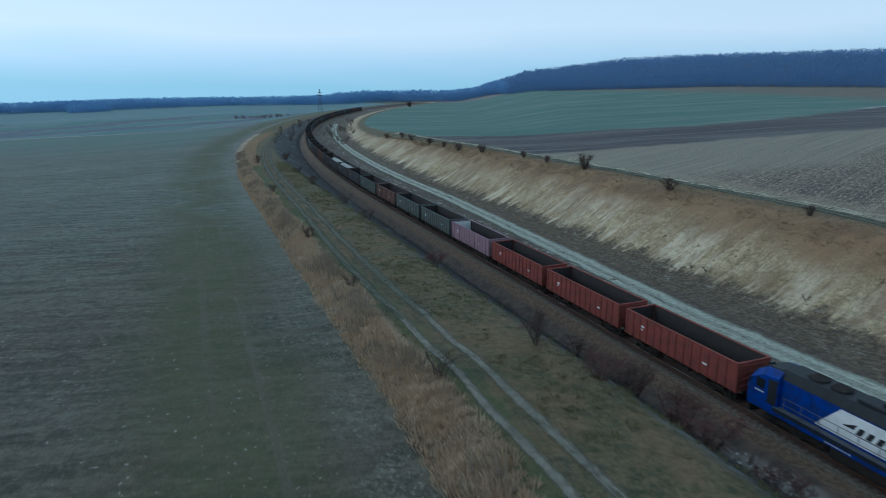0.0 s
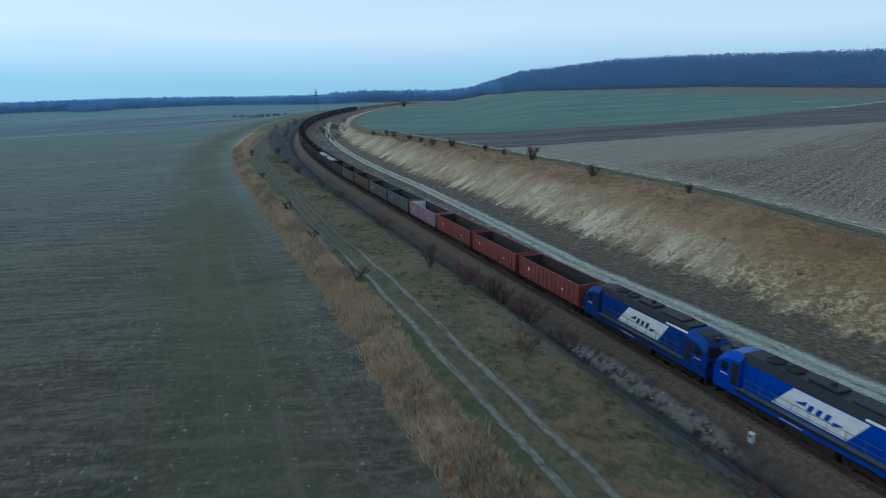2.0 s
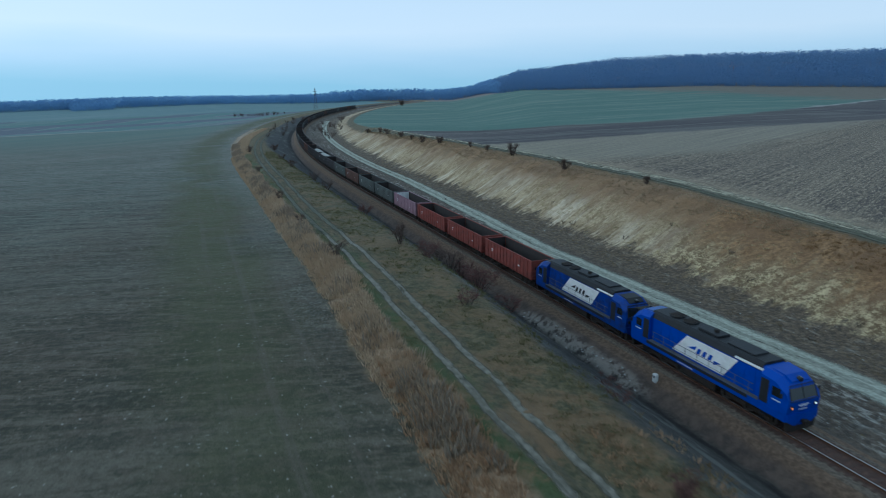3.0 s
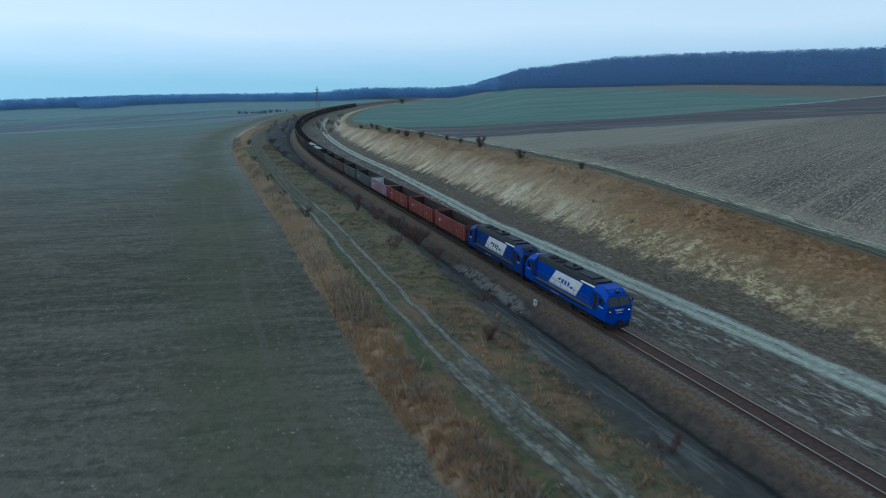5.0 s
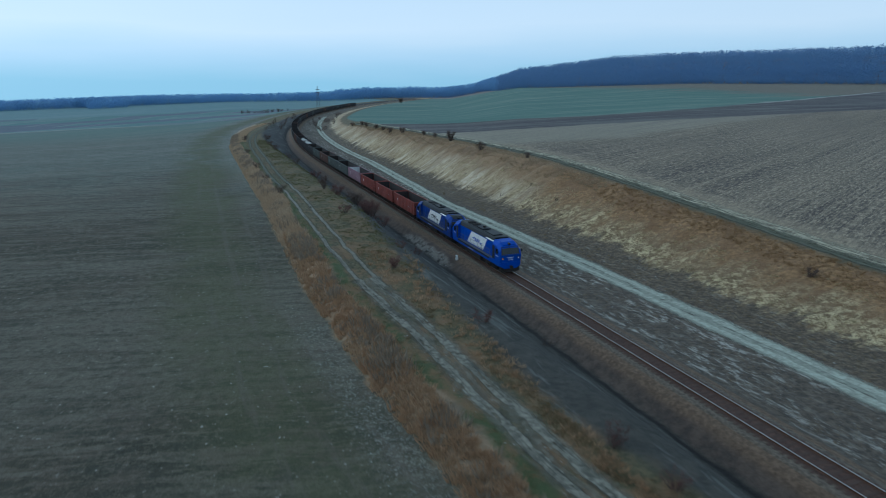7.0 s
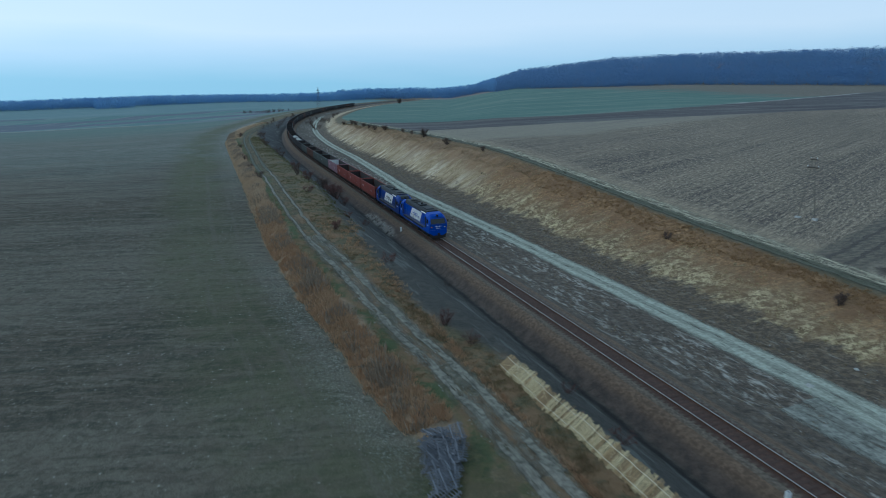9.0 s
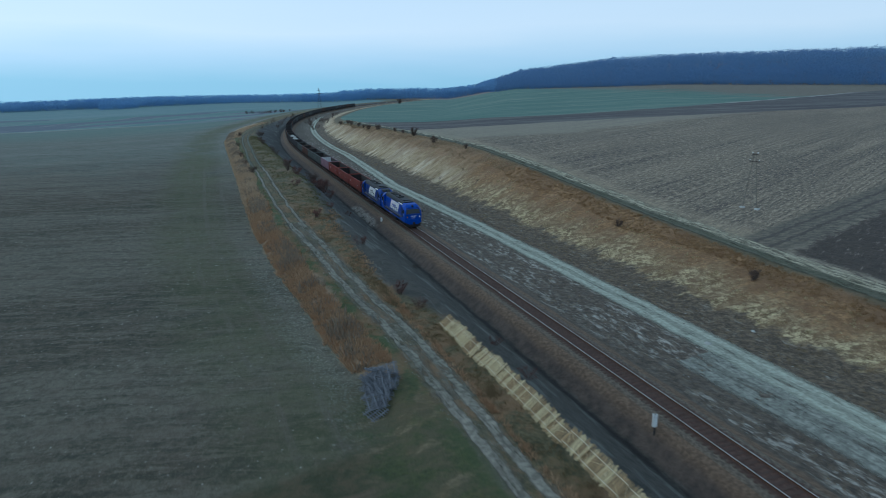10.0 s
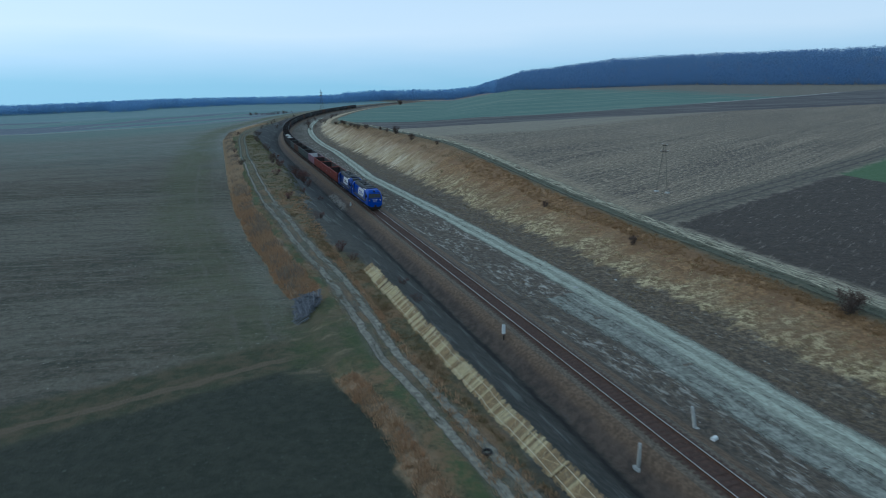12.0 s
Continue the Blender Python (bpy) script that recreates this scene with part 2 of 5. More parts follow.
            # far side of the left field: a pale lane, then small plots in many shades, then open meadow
            # haze goes into these far colours as a blue-teal tint
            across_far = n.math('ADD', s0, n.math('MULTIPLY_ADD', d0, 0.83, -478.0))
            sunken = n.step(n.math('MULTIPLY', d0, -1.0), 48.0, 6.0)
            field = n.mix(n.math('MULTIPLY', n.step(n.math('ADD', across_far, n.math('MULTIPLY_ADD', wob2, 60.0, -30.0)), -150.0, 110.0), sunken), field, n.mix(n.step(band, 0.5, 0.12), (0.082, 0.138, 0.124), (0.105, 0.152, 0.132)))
            turned = n.math('MULTIPLY_ADD', d0, 0.35, s0)
            row_of = n.math('FLOOR', n.math('DIVIDE', turned, 52.0))
            shifted = n.math('DIVIDE', n.math('MULTIPLY_ADD', row_of, 37.0, d0), 74.0)
            which = n.nt.nodes.new("ShaderNodeCombineXYZ")
            n.put(which.inputs[0], row_of)
            n.put(which.inputs[1], n.math('FLOOR', shifted))
            dice = n.nt.nodes.new("ShaderNodeTexWhiteNoise")
            n.put(dice.inputs["Vector"], which.outputs[0])
            shade = dice.outputs["Value"]
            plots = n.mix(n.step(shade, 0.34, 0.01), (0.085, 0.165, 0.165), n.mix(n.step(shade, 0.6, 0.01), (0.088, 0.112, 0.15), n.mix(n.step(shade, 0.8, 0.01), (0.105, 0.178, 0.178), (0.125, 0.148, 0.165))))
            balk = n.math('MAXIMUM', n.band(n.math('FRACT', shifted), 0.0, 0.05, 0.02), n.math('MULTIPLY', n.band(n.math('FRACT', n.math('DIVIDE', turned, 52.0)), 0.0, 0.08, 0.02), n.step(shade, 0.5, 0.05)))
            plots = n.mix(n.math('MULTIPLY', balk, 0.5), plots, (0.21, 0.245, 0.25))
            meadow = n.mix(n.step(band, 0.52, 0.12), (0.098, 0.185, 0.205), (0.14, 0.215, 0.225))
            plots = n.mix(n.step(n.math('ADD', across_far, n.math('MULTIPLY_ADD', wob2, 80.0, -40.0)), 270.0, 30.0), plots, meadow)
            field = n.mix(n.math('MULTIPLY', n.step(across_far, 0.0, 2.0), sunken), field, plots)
            field = n.mix(n.math('MULTIPLY', n.math('MULTIPLY', n.band(across_far, -5.0, 4.0, 1.5), n.step(n.math('MULTIPLY', d0, -1.0), 130.0, 40.0)), 0.8), field, (0.24, 0.25, 0.235))
            # grass track that crosses to the left, and the dark field beyond it
            cross = n.math('SUBTRACT', n.math('ADD', s0, n.math('MULTIPLY_ADD', wob, 1.6, -0.8)), n.math('MULTIPLY_ADD', n.math('ADD', d0, 22.0), 0.27, 15.0))
            dark = n.mix(n.step(clod, 0.5, 0.14), (0.015, 0.02, 0.01), (0.03, 0.034, 0.021))
            dark = n.mix(n.math('MULTIPLY', n.step(fine, 0.66, 0.05), 0.6), dark, (0.14, 0.15, 0.13))
            verge = n.mix(n.step(n.noise(pos, 0.6, 6, 0.7), 0.5, 0.12), (0.032, 0.039, 0.014), (0.074, 0.062, 0.032))
            field = n.mix(n.step(n.math('MULTIPLY', cross, -1.0), 2.6, 0.5), field, dark)
            field = n.mix(n.band(cross, -2.8, 3.2, 0.8), field, verge)
            field = n.mix(n.math('MULTIPLY', n.band(n.math('PINGPONG', n.math('ADD', cross, 20.0), 1.6), 0.0, 0.4, 0.2), n.band(cross, -2.2, 1.2, 0.3)), field, (0.105, 0.083, 0.052))
            # bank between the left field and the line
            grass = n.mix(n.step(grit, 0.5, 0.09), (0.036, 0.041, 0.016), (0.125, 0.106, 0.054))
            grass = n.mix(n.math('MULTIPLY', n.band(edge, -24.6, -22.9, 0.6), 0.85), grass, (0.05, 0.078, 0.024))
            grass = n.mix(n.math('MULTIPLY', n.step(n.noise(pos, 0.22, 7, 0.75), 0.51, 0.07), n.math('MULTIPLY_ADD', n.step(s0, 88.0, 14.0), -0.42, 0.82)), grass, n.mix(fine, (0.135, 0.082, 0.042), (0.23, 0.148, 0.076)))
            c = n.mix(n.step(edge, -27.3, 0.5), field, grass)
            # straw pales up the line by the same mask
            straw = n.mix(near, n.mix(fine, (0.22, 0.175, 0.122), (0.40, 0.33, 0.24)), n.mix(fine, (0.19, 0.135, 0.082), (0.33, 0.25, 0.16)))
            straw = n.mix(n.math('MULTIPLY', n.step(n.noise(pos, 0.4, 4), 0.53, 0.08), 0.6), straw, (0.085, 0.08, 0.06))
            edge_low = n.math('ADD', edge, n.math('MULTIPLY_ADD', n.step(s0, 15.0, 6.0), -1.3, 1.3))
            gap = n.math('SUBTRACT', n.math('SUBTRACT', 1.0, n.band(s0, 8.0, 27.0, 1.5)), n.step(s0, 432.0, 12.0))
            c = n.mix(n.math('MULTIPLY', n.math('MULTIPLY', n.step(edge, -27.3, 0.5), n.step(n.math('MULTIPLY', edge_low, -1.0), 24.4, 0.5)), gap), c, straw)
            mud = n.math('MULTIPLY', n.band(s0, 9.0, 24.0, 3.0), n.band(d0, -24.5, -18.0, 1.5))
            c = n.mix(n.math('MULTIPLY', mud, 0.8), c, n.mix(n.step(n.noise(pos, 0.33, 6, 0.7), 0.5, 0.08), n.mix(n.step(fine, 0.5, 0.15), (0.028, 0.042, 0.012), (0.058, 0.075, 0.022)), n.mix(n.step(n.noise(n.stretch(uv, 0.6, 0.25, 1), 1.0, 6, 0.75), 0.55, 0.06), (0.068, 0.066, 0.034), (0.17, 0.14, 0.085))))
            c = n.mix(n.step(n.math('ADD', n.math('ADD', d, n.math('MULTIPLY', n.step(s0, 84.0, 16.0), -0.7)), n.math('MULTIPLY_ADD', n.step(s0, 42.0, 7.0), 3.3, -3.3)), -15.7, 1.0), c, ash)
        else:
            c = ash
            c = n.mix(n.math('MULTIPLY', n.band(dn, -4.9, -4.3, 0.25), n.step(n.noise(n.stretch(uv, 0.12, 0.8, 1), 1.0, 5, 0.7), 0.42, 0.08)), c, (0.016, 0.015, 0.014))
            c = n.mix(n.band(dn, -4.2, -2.6, 0.4), c, n.mix(n.step(clod, 0.5, 0.15), (0.062, 0.05, 0.042), (0.115, 0.09, 0.07)))
            rubble = n.math('MULTIPLY', n.band(dn, -4.6, -3.6, 0.35), n.math('MULTIPLY', n.band(s0, 98.0, 119.0, 2.0), n.step(clod, 0.46, 0.08)))
            c = n.mix(n.math('MULTIPLY', rubble, 0.75), c, (0.27, 0.262, 0.235))
            # ballast shoulder, bed and strip of chalky dirt on the right
            shoulder = n.mix(n.step(fine, 0.5, 0.15), (0.082, 0.058, 0.038), (0.165, 0.12, 0.08))
            c = n.mix(n.band(dn, -3.0, 3.1, 0.35), c, shoulder)
            dirt = n.mix(n.step(grit, 0.5, 0.08), (0.042, 0.036, 0.029), (0.115, 0.097, 0.072))
            chalk = n.math('MULTIPLY', n.step(n.noise(n.stretch(uv, 0.45, 1.2, 1), 1.0, 8, 0.8), 0.55, 0.06), n.math('MULTIPLY_ADD', n.step(n.noise(n.stretch(uv, 0.06, 0.2, 1), 1.0, 4), 0.49, 0.06), 0.85, 0.15))
            dirt = n.mix(n.math('MULTIPLY', chalk, n.band(d, 3.4, 11.5, 0.8)), dirt, (0.34, 0.345, 0.31))
            c = n.mix(n.step(dn, 3.1, 0.5), c, dirt)
            scrub = n.mix(n.step(grit, 0.51, 0.07), (0.05, 0.041, 0.029), (0.15, 0.12, 0.078))
            scrub = n.mix(n.math('MULTIPLY', n.step(n.noise(n.stretch(uv, 0.4, 1.0, 1), 1.0, 8, 0.8), 0.585, 0.05), 0.7), scrub, (0.24, 0.23, 0.19))
            c = n.mix(n.step(d, 14.0, 1.2), c, scrub)
            # face of the cutting: pale sandy chalk under brown turf
            run = n.noise(n.stretch(uv, 0.35, 0.06, 1), 1.0, 7, 0.7)
            fine_run = n.noise(n.stretch(uv, 1.3, 0.25, 1), 1.0, 6, 0.75)
            mott = n.noise(pos, 1.5, 7, 0.75)
            face = n.mix(n.step(mott, 0.5, 0.12), (0.27, 0.222, 0.13), (0.45, 0.39, 0.25))
            face = n.mix(n.math('MULTIPLY', n.step(fine_run, 0.56, 0.05), 0.6), face, (0.16, 0.118, 0.06))
            face = n.mix(n.math('MULTIPLY', n.step(run, 0.54, 0.06), 0.75), face, (0.56, 0.52, 0.40))
            face = n.mix(n.math('MULTIPLY', n.step(n.noise(n.stretch(uv, 0.55, 0.16, 1), 1.0, 7, 0.78), 0.55, 0.07), 0.65), face, (0.175, 0.128, 0.068))
            face = n.mix(n.math('MULTIPLY', n.step(n.noise(pos, 0.11, 4), 0.53, 0.08), 0.5), face, (0.17, 0.125, 0.062))
            bare = n.step(n.math('ADD', s0, n.math('MULTIPLY_ADD', patch, 80.0, -40.0)), 132.0, 22.0)
            rough = n.mix(n.step(n.noise(pos, 1.0, 8, 0.86), 0.51, 0.06), (0.125, 0.092, 0.046), (0.50, 0.44, 0.26))
            face = n.mix(bare, n.mix(n.math('MULTIPLY', n.step(n.noise(n.stretch(uv, 0.4, 0.2, 1), 1.0, 6, 0.75), 0.52, 0.09), 0.75), rough, (0.15, 0.104, 0.056)), face)
            toe = n.math('ADD', n.math('ADD', d, n.math('MULTIPLY_ADD', run, 9.0, -4.5)), n.math('MULTIPLY_ADD', clod, 5.0, -2.5))
            c = n.mix(n.step(toe, 20.6, 0.9), c, face)
            brow = n.math('ADD', n.math('ADD', d, n.math('MULTIPLY_ADD', run, 13.0, -6.5)), n.math('MULTIPLY_ADD', n.noise(pos, 0.14, 5), 9.0, -4.5))
            turf = n.mix(bare, n.mix(n.step(n.noise(pos, 1.6, 8, 0.8), 0.52, 0.12), (0.125, 0.075, 0.034), (0.30, 0.195, 0.092)), n.mix(fine, (0.16, 0.106, 0.056), (0.265, 0.185, 0.102)))
            turf = n.mix(n.math('MULTIPLY', n.step(n.noise(pos, 0.2, 5), 0.53, 0.08), 0.7), turf, n.mix(bare, (0.14, 0.084, 0.04), (0.13, 0.088, 0.048)))
            c = n.mix(n.step(n.math('ADD', brow, n.math('MULTIPLY_ADD', bare, -2.4, 2.8)), 27.6, 3.6), c, turf)
            lawn = n.mix(n.step(clod, 0.5, 0.15), (0.058, 0.062, 0.035), (0.105, 0.095, 0.058))
            c = n.mix(n.math('MULTIPLY', n.step(n.math('SUBTRACT', d, brink), -2.6, 0.9), 0.85), c, lawn)
            # fields on the right, parted by a grass track
            plough = n.mix(n.step(patch, 0.5, 0.14), (0.066, 0.054, 0.043), (0.10, 0.083, 0.063))
            plough = n.mix(n.math('MULTIPLY', n.step(swath, 0.49, 0.09), n.math('MULTIPLY_ADD', n.step(n.math('ADD', s0, n.math('MULTIPLY_ADD', patch, 60.0, -30.0)), 118.0, 28.0), -0.35, 0.6)), plough, (0.24, 0.205, 0.145))
            plough = n.mix(n.math('MULTIPLY', n.step(thin, 0.54, 0.06), 0.5), plough, (0.34, 0.30, 0.21))
            plough = n.mix(n.math('MULTIPLY', n.step(n.math('MULTIPLY', thin, -1.0), -0.43, 0.04), 0.7), plough, (0.045, 0.038, 0.033))
            plough = n.mix(n.math('MULTIPLY', n.step(n.math('MULTIPLY', grit, -1.0), -0.47, 0.05), 0.45), plough, (0.032, 0.027, 0.023))
            plough = n.mix(n.math('MULTIPLY', n.step(furrow, 0.545, 0.035), 0.75), plough, (0.40, 0.35, 0.25))
            plough = n.mix(n.math('MULTIPLY', n.step(n.math('MULTIPLY', furrow, -1.0), -0.45, 0.04), 0.6), plough, (0.042, 0.036, 0.032))
            plough = n.mix(n.math('MULTIPLY', n.step(grit, 0.56, 0.05), 0.3), plough, (0.26, 0.225, 0.165))
            past = n.math('SUBTRACT', d, brink)
            headland = n.math('MULTIPLY', n.band(past, 1.0, 7.0, 2.5), n.step(n.noise(n.stretch(uv, 0.3, 1.4, 1), 1.0, 7, 0.85), 0.45, 0.08))
            plough = n.mix(n.math('MULTIPLY', headland, 0.5), plough, (0.31, 0.27, 0.185))
            part_line = n.math('SUBTRACT', n.math('ADD', s0, n.math('MULTIPLY_ADD', wob, 2.0, -1.0)), n.math('MULTIPLY_ADD', n.math('ADD', d0, -37.0), 0.385, 45.0))
            soil = n.mix(n.step(clod, 0.5, 0.15), (0.032, 0.025, 0.019), (0.054, 0.043, 0.033))
            soil = n.mix(n.math('MULTIPLY', n.step(n.noise(n.stretch(furrow_way, 1.6, 0.25, 1), 1.0, 6, 0.8), 0.60, 0.04), 0.8), soil, (0.20, 0.18, 0.145))
            soil = n.mix(n.math('MULTIPLY', n.band(past, 1.0, 4.5, 1.2), n.step(n.noise(n.stretch(uv, 0.35, 1.3, 1), 1.0, 7, 0.8), 0.47, 0.07)), soil, (0.30, 0.28, 0.21))
            soil = n.mix(n.step(d, 102.6, 0.7), soil, n.mix(n.step(clod, 0.5, 0.15), (0.05, 0.105, 0.04), (0.07, 0.13, 0.055)))
            plough = n.mix(n.step(n.math('MULTIPLY', part_line, -1.0), 1.2, 0.5), plough, soil)
            baulk = n.mix(n.step(n.noise(n.stretch(uv, 1.6, 0.5, 1), 1.0, 6, 0.75), 0.52, 0.08), (0.07, 0.064, 0.05), (0.145, 0.132, 0.10))
            plough = n.mix(n.math('MULTIPLY', n.band(part_line, -2.2, 5.5, 0.8), 0.85), plough, baulk)
            plough = n.mix(n.math('MULTIPLY', n.band(part_line, -3.0, -1.6, 0.7), n.math('MULTIPLY', n.step(n.noise(pos, 0.5, 7, 0.8), 0.50, 0.08), 0.7)), plough, (0.24, 0.22, 0.165))
            plough = n.mix(n.math('MULTIPLY', n.band(n.math('PINGPONG', n.math('ADD', part_line, 20.2), 1.3), 0.0, 0.3, 0.15), n.band(part_line, -1.6, 4.6, 0.3)), plough, (0.052, 0.047, 0.04))
            curve = n.math('SQRT', n.math('ADD', n.math('POWER', n.math('ADD', d0, -130.0), 2.0), 3600.0))
            beyond = n.math('SUBTRACT', n.math('ADD', s0, n.math('MULTIPLY_ADD', wob2, 16.0, -8.0)), n.math('MULTIPLY_ADD', curve, 0.42, 190.0))
            rise = n.math('SUBTRACT', n.math('ADD', s0, n.math('MULTIPLY_ADD', wob2, 10.0, -5.0)), n.math('MULTIPLY_ADD', d0, 0.075, 221.0))
            lens_low = n.math('SUBTRACT', n.math('ADD', s0, n.math('MULTIPLY_ADD', wob2, 18.0, -9.0)), n.math('MULTIPLY_ADD', n.math('MAXIMUM', n.math('ADD', d0, -83.0), 0.0), 0.43, 180.0))
            plough = n.mix(n.math('MULTIPLY', n.step(lens_low, 0.0, 7.0), 0.8), plough, n.mix(n.step(thin, 0.5, 0.1), (0.175, 0.17, 0.135), (0.25, 0.238, 0.18)))
            wet = n.mix(n.step(band, 0.5, 0.12), (0.046, 0.044, 0.05), (0.072, 0.068, 0.07))
            wet = n.mix(n.math('MULTIPLY', n.step(rows, 0.6, 0.06), 0.3), wet, (0.12, 0.11, 0.09))
            wet = n.mix(n.math('MULTIPLY', n.band(n.noise(n.stretch(uv, 0.05, 0.004, 1), 1.0, 3), 0.5, 0.56, 0.03), 0.6), wet, (0.13, 0.13, 0.125))
            plough = n.mix(n.step(rise, 0.0, 2.5), plough, wet)
            crop = n.mix(n.step(band, 0.5, 0.1), (0.064, 0.138, 0.115), (0.092, 0.165, 0.138))
            crop = n.mix(n.math('MULTIPLY', n.step(band, 0.6, 0.10), 0.45), crop, (0.19, 0.23, 0.19))
            crop = n.mix(n.math('MULTIPLY', n.step(n.math('MULTIPLY_ADD', band, 300.0, d0), 560.0, 60.0), 0.9), crop, n.mix(n.step(rows, 0.52, 0.1), (0.10, 0.085, 0.065), (0.17, 0.15, 0.12)))
            crop = n.mix(n.math('MULTIPLY', n.step(s0, 960.0, 25.0), 0.8), crop, (0.21, 0.175, 0.165))
            plough = n.mix(n.step(beyond, 62.0, 4.0), plough, crop)
            plough = n.mix(n.math('MULTIPLY', n.band(beyond, 60.0, 64.5, 1.5), n.math('MULTIPLY', n.band(d0, 270.0, 520.0, 40.0), 0.7)), plough, (0.30, 0.305, 0.30))
            c = n.mix(n.step(n.math('SUBTRACT', dn, brink), 1.9, 0.8), c, plough)
        # even grade over the whole ground colour: more red, less blue
        ground_tint = n.nt.nodes.new("ShaderNodeVectorMath")
        ground_tint.operation = 'MULTIPLY'
        n.put(ground_tint.inputs[0], c)
        ground_tint.inputs[1].default_value = (1.06, 1.0, 0.97) if left_side else (1.09, 1.01, 0.98)
        n.colour(ground_tint.outputs[0])
        n.bump(n.math('ADD', clod, n.math('MULTIPLY', fine, 0.5)), 0.9, 0.3)
    return material(name, build, 0.95)


GROUND = ground_material("farmland", False)
GROUND_LEFT = ground_material("left_farmland", True)


# ---- building helpers ----
def mesh_of(name, verts, faces, mat, smooth=False):
    me = bpy.data.meshes.new(name)
    me.from_pydata([tuple(v) for v in verts], [], [tuple(f) for f in faces])
    me.materials.append(mat)
    if smooth:
        me.polygons.foreach_set("use_smooth", [True] * len(me.polygons))
    me.update()
    return me


def box(bm, x0, x1, y0, y1, z0, z1, bevel=0.0):
    """A box between those bounds; bevel rounds its edges."""
    v = bmesh.ops.create_cube(bm, size=1.0)["verts"]
    for p in v:
        p.co = Vector((x0 + (p.co.x + 0.5) * (x1 - x0), y0 + (p.co.y + 0.5) * (y1 - y0), z0 + (p.co.z + 0.5) * (z1 - z0)))
    if bevel:
        edges = list({e for p in v for e in p.link_edges})
        bmesh.ops.bevel(bm, geom=edges, offset=bevel, segments=2, affect='EDGES', profile=0.6)
    return bm


def rod(bm, a, b, r0, r1=None, sides=8):
    """A round bar from a to b."""
    a, b = Vector(a), Vector(b)
    m = Matrix.Translation((a + b) / 2) @ (b - a).to_track_quat('Z', 'Y').to_matrix().to_4x4()
    bmesh.ops.create_cone(bm, cap_ends=True, segments=sides, radius1=r0, radius2=r0 if r1 is None else r1, depth=(b - a).length, matrix=m)
    return bm


def prism(bm, outline, axis, lo, hi):
    """A flat outline of (a, b) pairs pushed from lo to hi along axis 'x', 'y' or 'z'."""
    def at(p, t):
        return {"x": (t, p[0], p[1]), "y": (p[0], t, p[1]), "z": (p[0], p[1], t)}[axis]
    low = [bm.verts.new(at(p, lo)) for p in outline]
    high = [bm.verts.new(at(p, hi)) for p in outline]
    fs = [bm.faces.new(low), bm.faces.new(high)]
    for i in range(len(outline)):
        j = (i + 1) % len(outline)
        fs.append(bm.faces.new((low[i], low[j], high[j], high[i])))
    bmesh.ops.recalc_face_normals(bm, faces=fs)
    return bm


def part(name, bm, mat, parent, label=""):
    """Links a bmesh as one mesh under a thing or a part."""
    me = bpy.data.meshes.new(name)
    bm.to_mesh(me)
    bm.free()
    me.materials.append(mat)
    ob = new(name, me)
    ob.parent = parent
    return tagged(ob, label)


def again(ob, parent, m):
    """The same part once more at the pose m: an object of its own on the same mesh."""
    o = new(ob.name.split(".")[0], ob.data)
    o.parent = parent
    o.matrix_local = m
    for c in ob.children:
        again(c, o, c.matrix_local)
    return o


def thing(name, label, category, group="", kind=""):
    return tagged(new(name), label, category, group, kind)


# ---- ground ----
def spaced(spans):
    """Grid lines: spans of (from, to, step at the start, growth)."""
    out = []
    for a, b, step, grow in spans:
        x = a
        while x < b - 1e-6:
            out.append(x)
            x += step
            step *= grow
    return out + [spans[-1][1]]


def build_ground():
    behind = [-v for v in spaced([(90, 2500, 3.0, 1.15)])][::-1]
    ss = np.array(behind + spaced([(-89, 260, 0.9, 1.0), (260, 4200, 1.2, 1.018)]))
    left = [-v for v in spaced([(42, 3500, 1.2, 1.085)])][::-1]
    ds = np.array(left + spaced([(-41, 44, 0.55, 1.0), (44, 3500, 1.0, 1.075)]))
    S, D = np.meshgrid(ss, ds, indexing="ij")
    X, Y = plan(S, D)
    Z = height(S, D)
    rough = np.array([noise.fractal(Vector((x * 0.35, y * 0.35, 0)), 0.9, 2.0, 5) for x, y in zip(X.ravel(), Y.ravel())]).reshape(X.shape)
    gully = np.array([noise.fractal(Vector((s * 0.33, d * 0.05, 5)), 0.9, 2.0, 4) for s, d in zip(S.ravel(), D.ravel())]).reshape(X.shape)
    keep = ramp(2.4, 4.0, np.abs(D))
    Z = Z + keep * 0.10 * rough + 0.55 * gully * ramp(19, 23, D) * (1 - ramp(31, 34, D)) * np.clip(bank_right(S) / 7, 0, 1)
    nd = len(ds)
    verts = np.stack([X, Y, Z], -1).reshape(-1, 3)
    a = (np.arange(len(ss) - 1)[:, None] * nd + np.arange(nd - 1)[None, :]).ravel()
    faces = np.stack([a, a + 1, a + nd + 1, a + nd], -1)[:, ::-1]
    me = mesh_of("ground", verts.tolist(), faces.tolist(), GROUND, True)
    me.materials.append(GROUND_LEFT)
    on_left = np.broadcast_to(ds[:-1] < -8.0, (len(ss) - 1, nd - 1)).ravel()
    me.polygons.foreach_set("material_index", on_left.astype(np.int32))
    uv = me.uv_layers.new(name="line")
    idx = np.empty(len(me.loops), int)
    me.loops.foreach_get("vertex_index", idx)
    flat = np.stack([S.ravel(), D.ravel()], -1)[idx]
    uv.data.foreach_set("uv", flat.ravel().astype(np.float32))
    swing = me.uv_layers.new(name="bank")
    flat = np.stack([bank_shift(S).ravel(), road_rim_mid(S).ravel()], -1)[idx]
    swing.data.foreach_set("uv", flat.ravel().astype(np.float32))
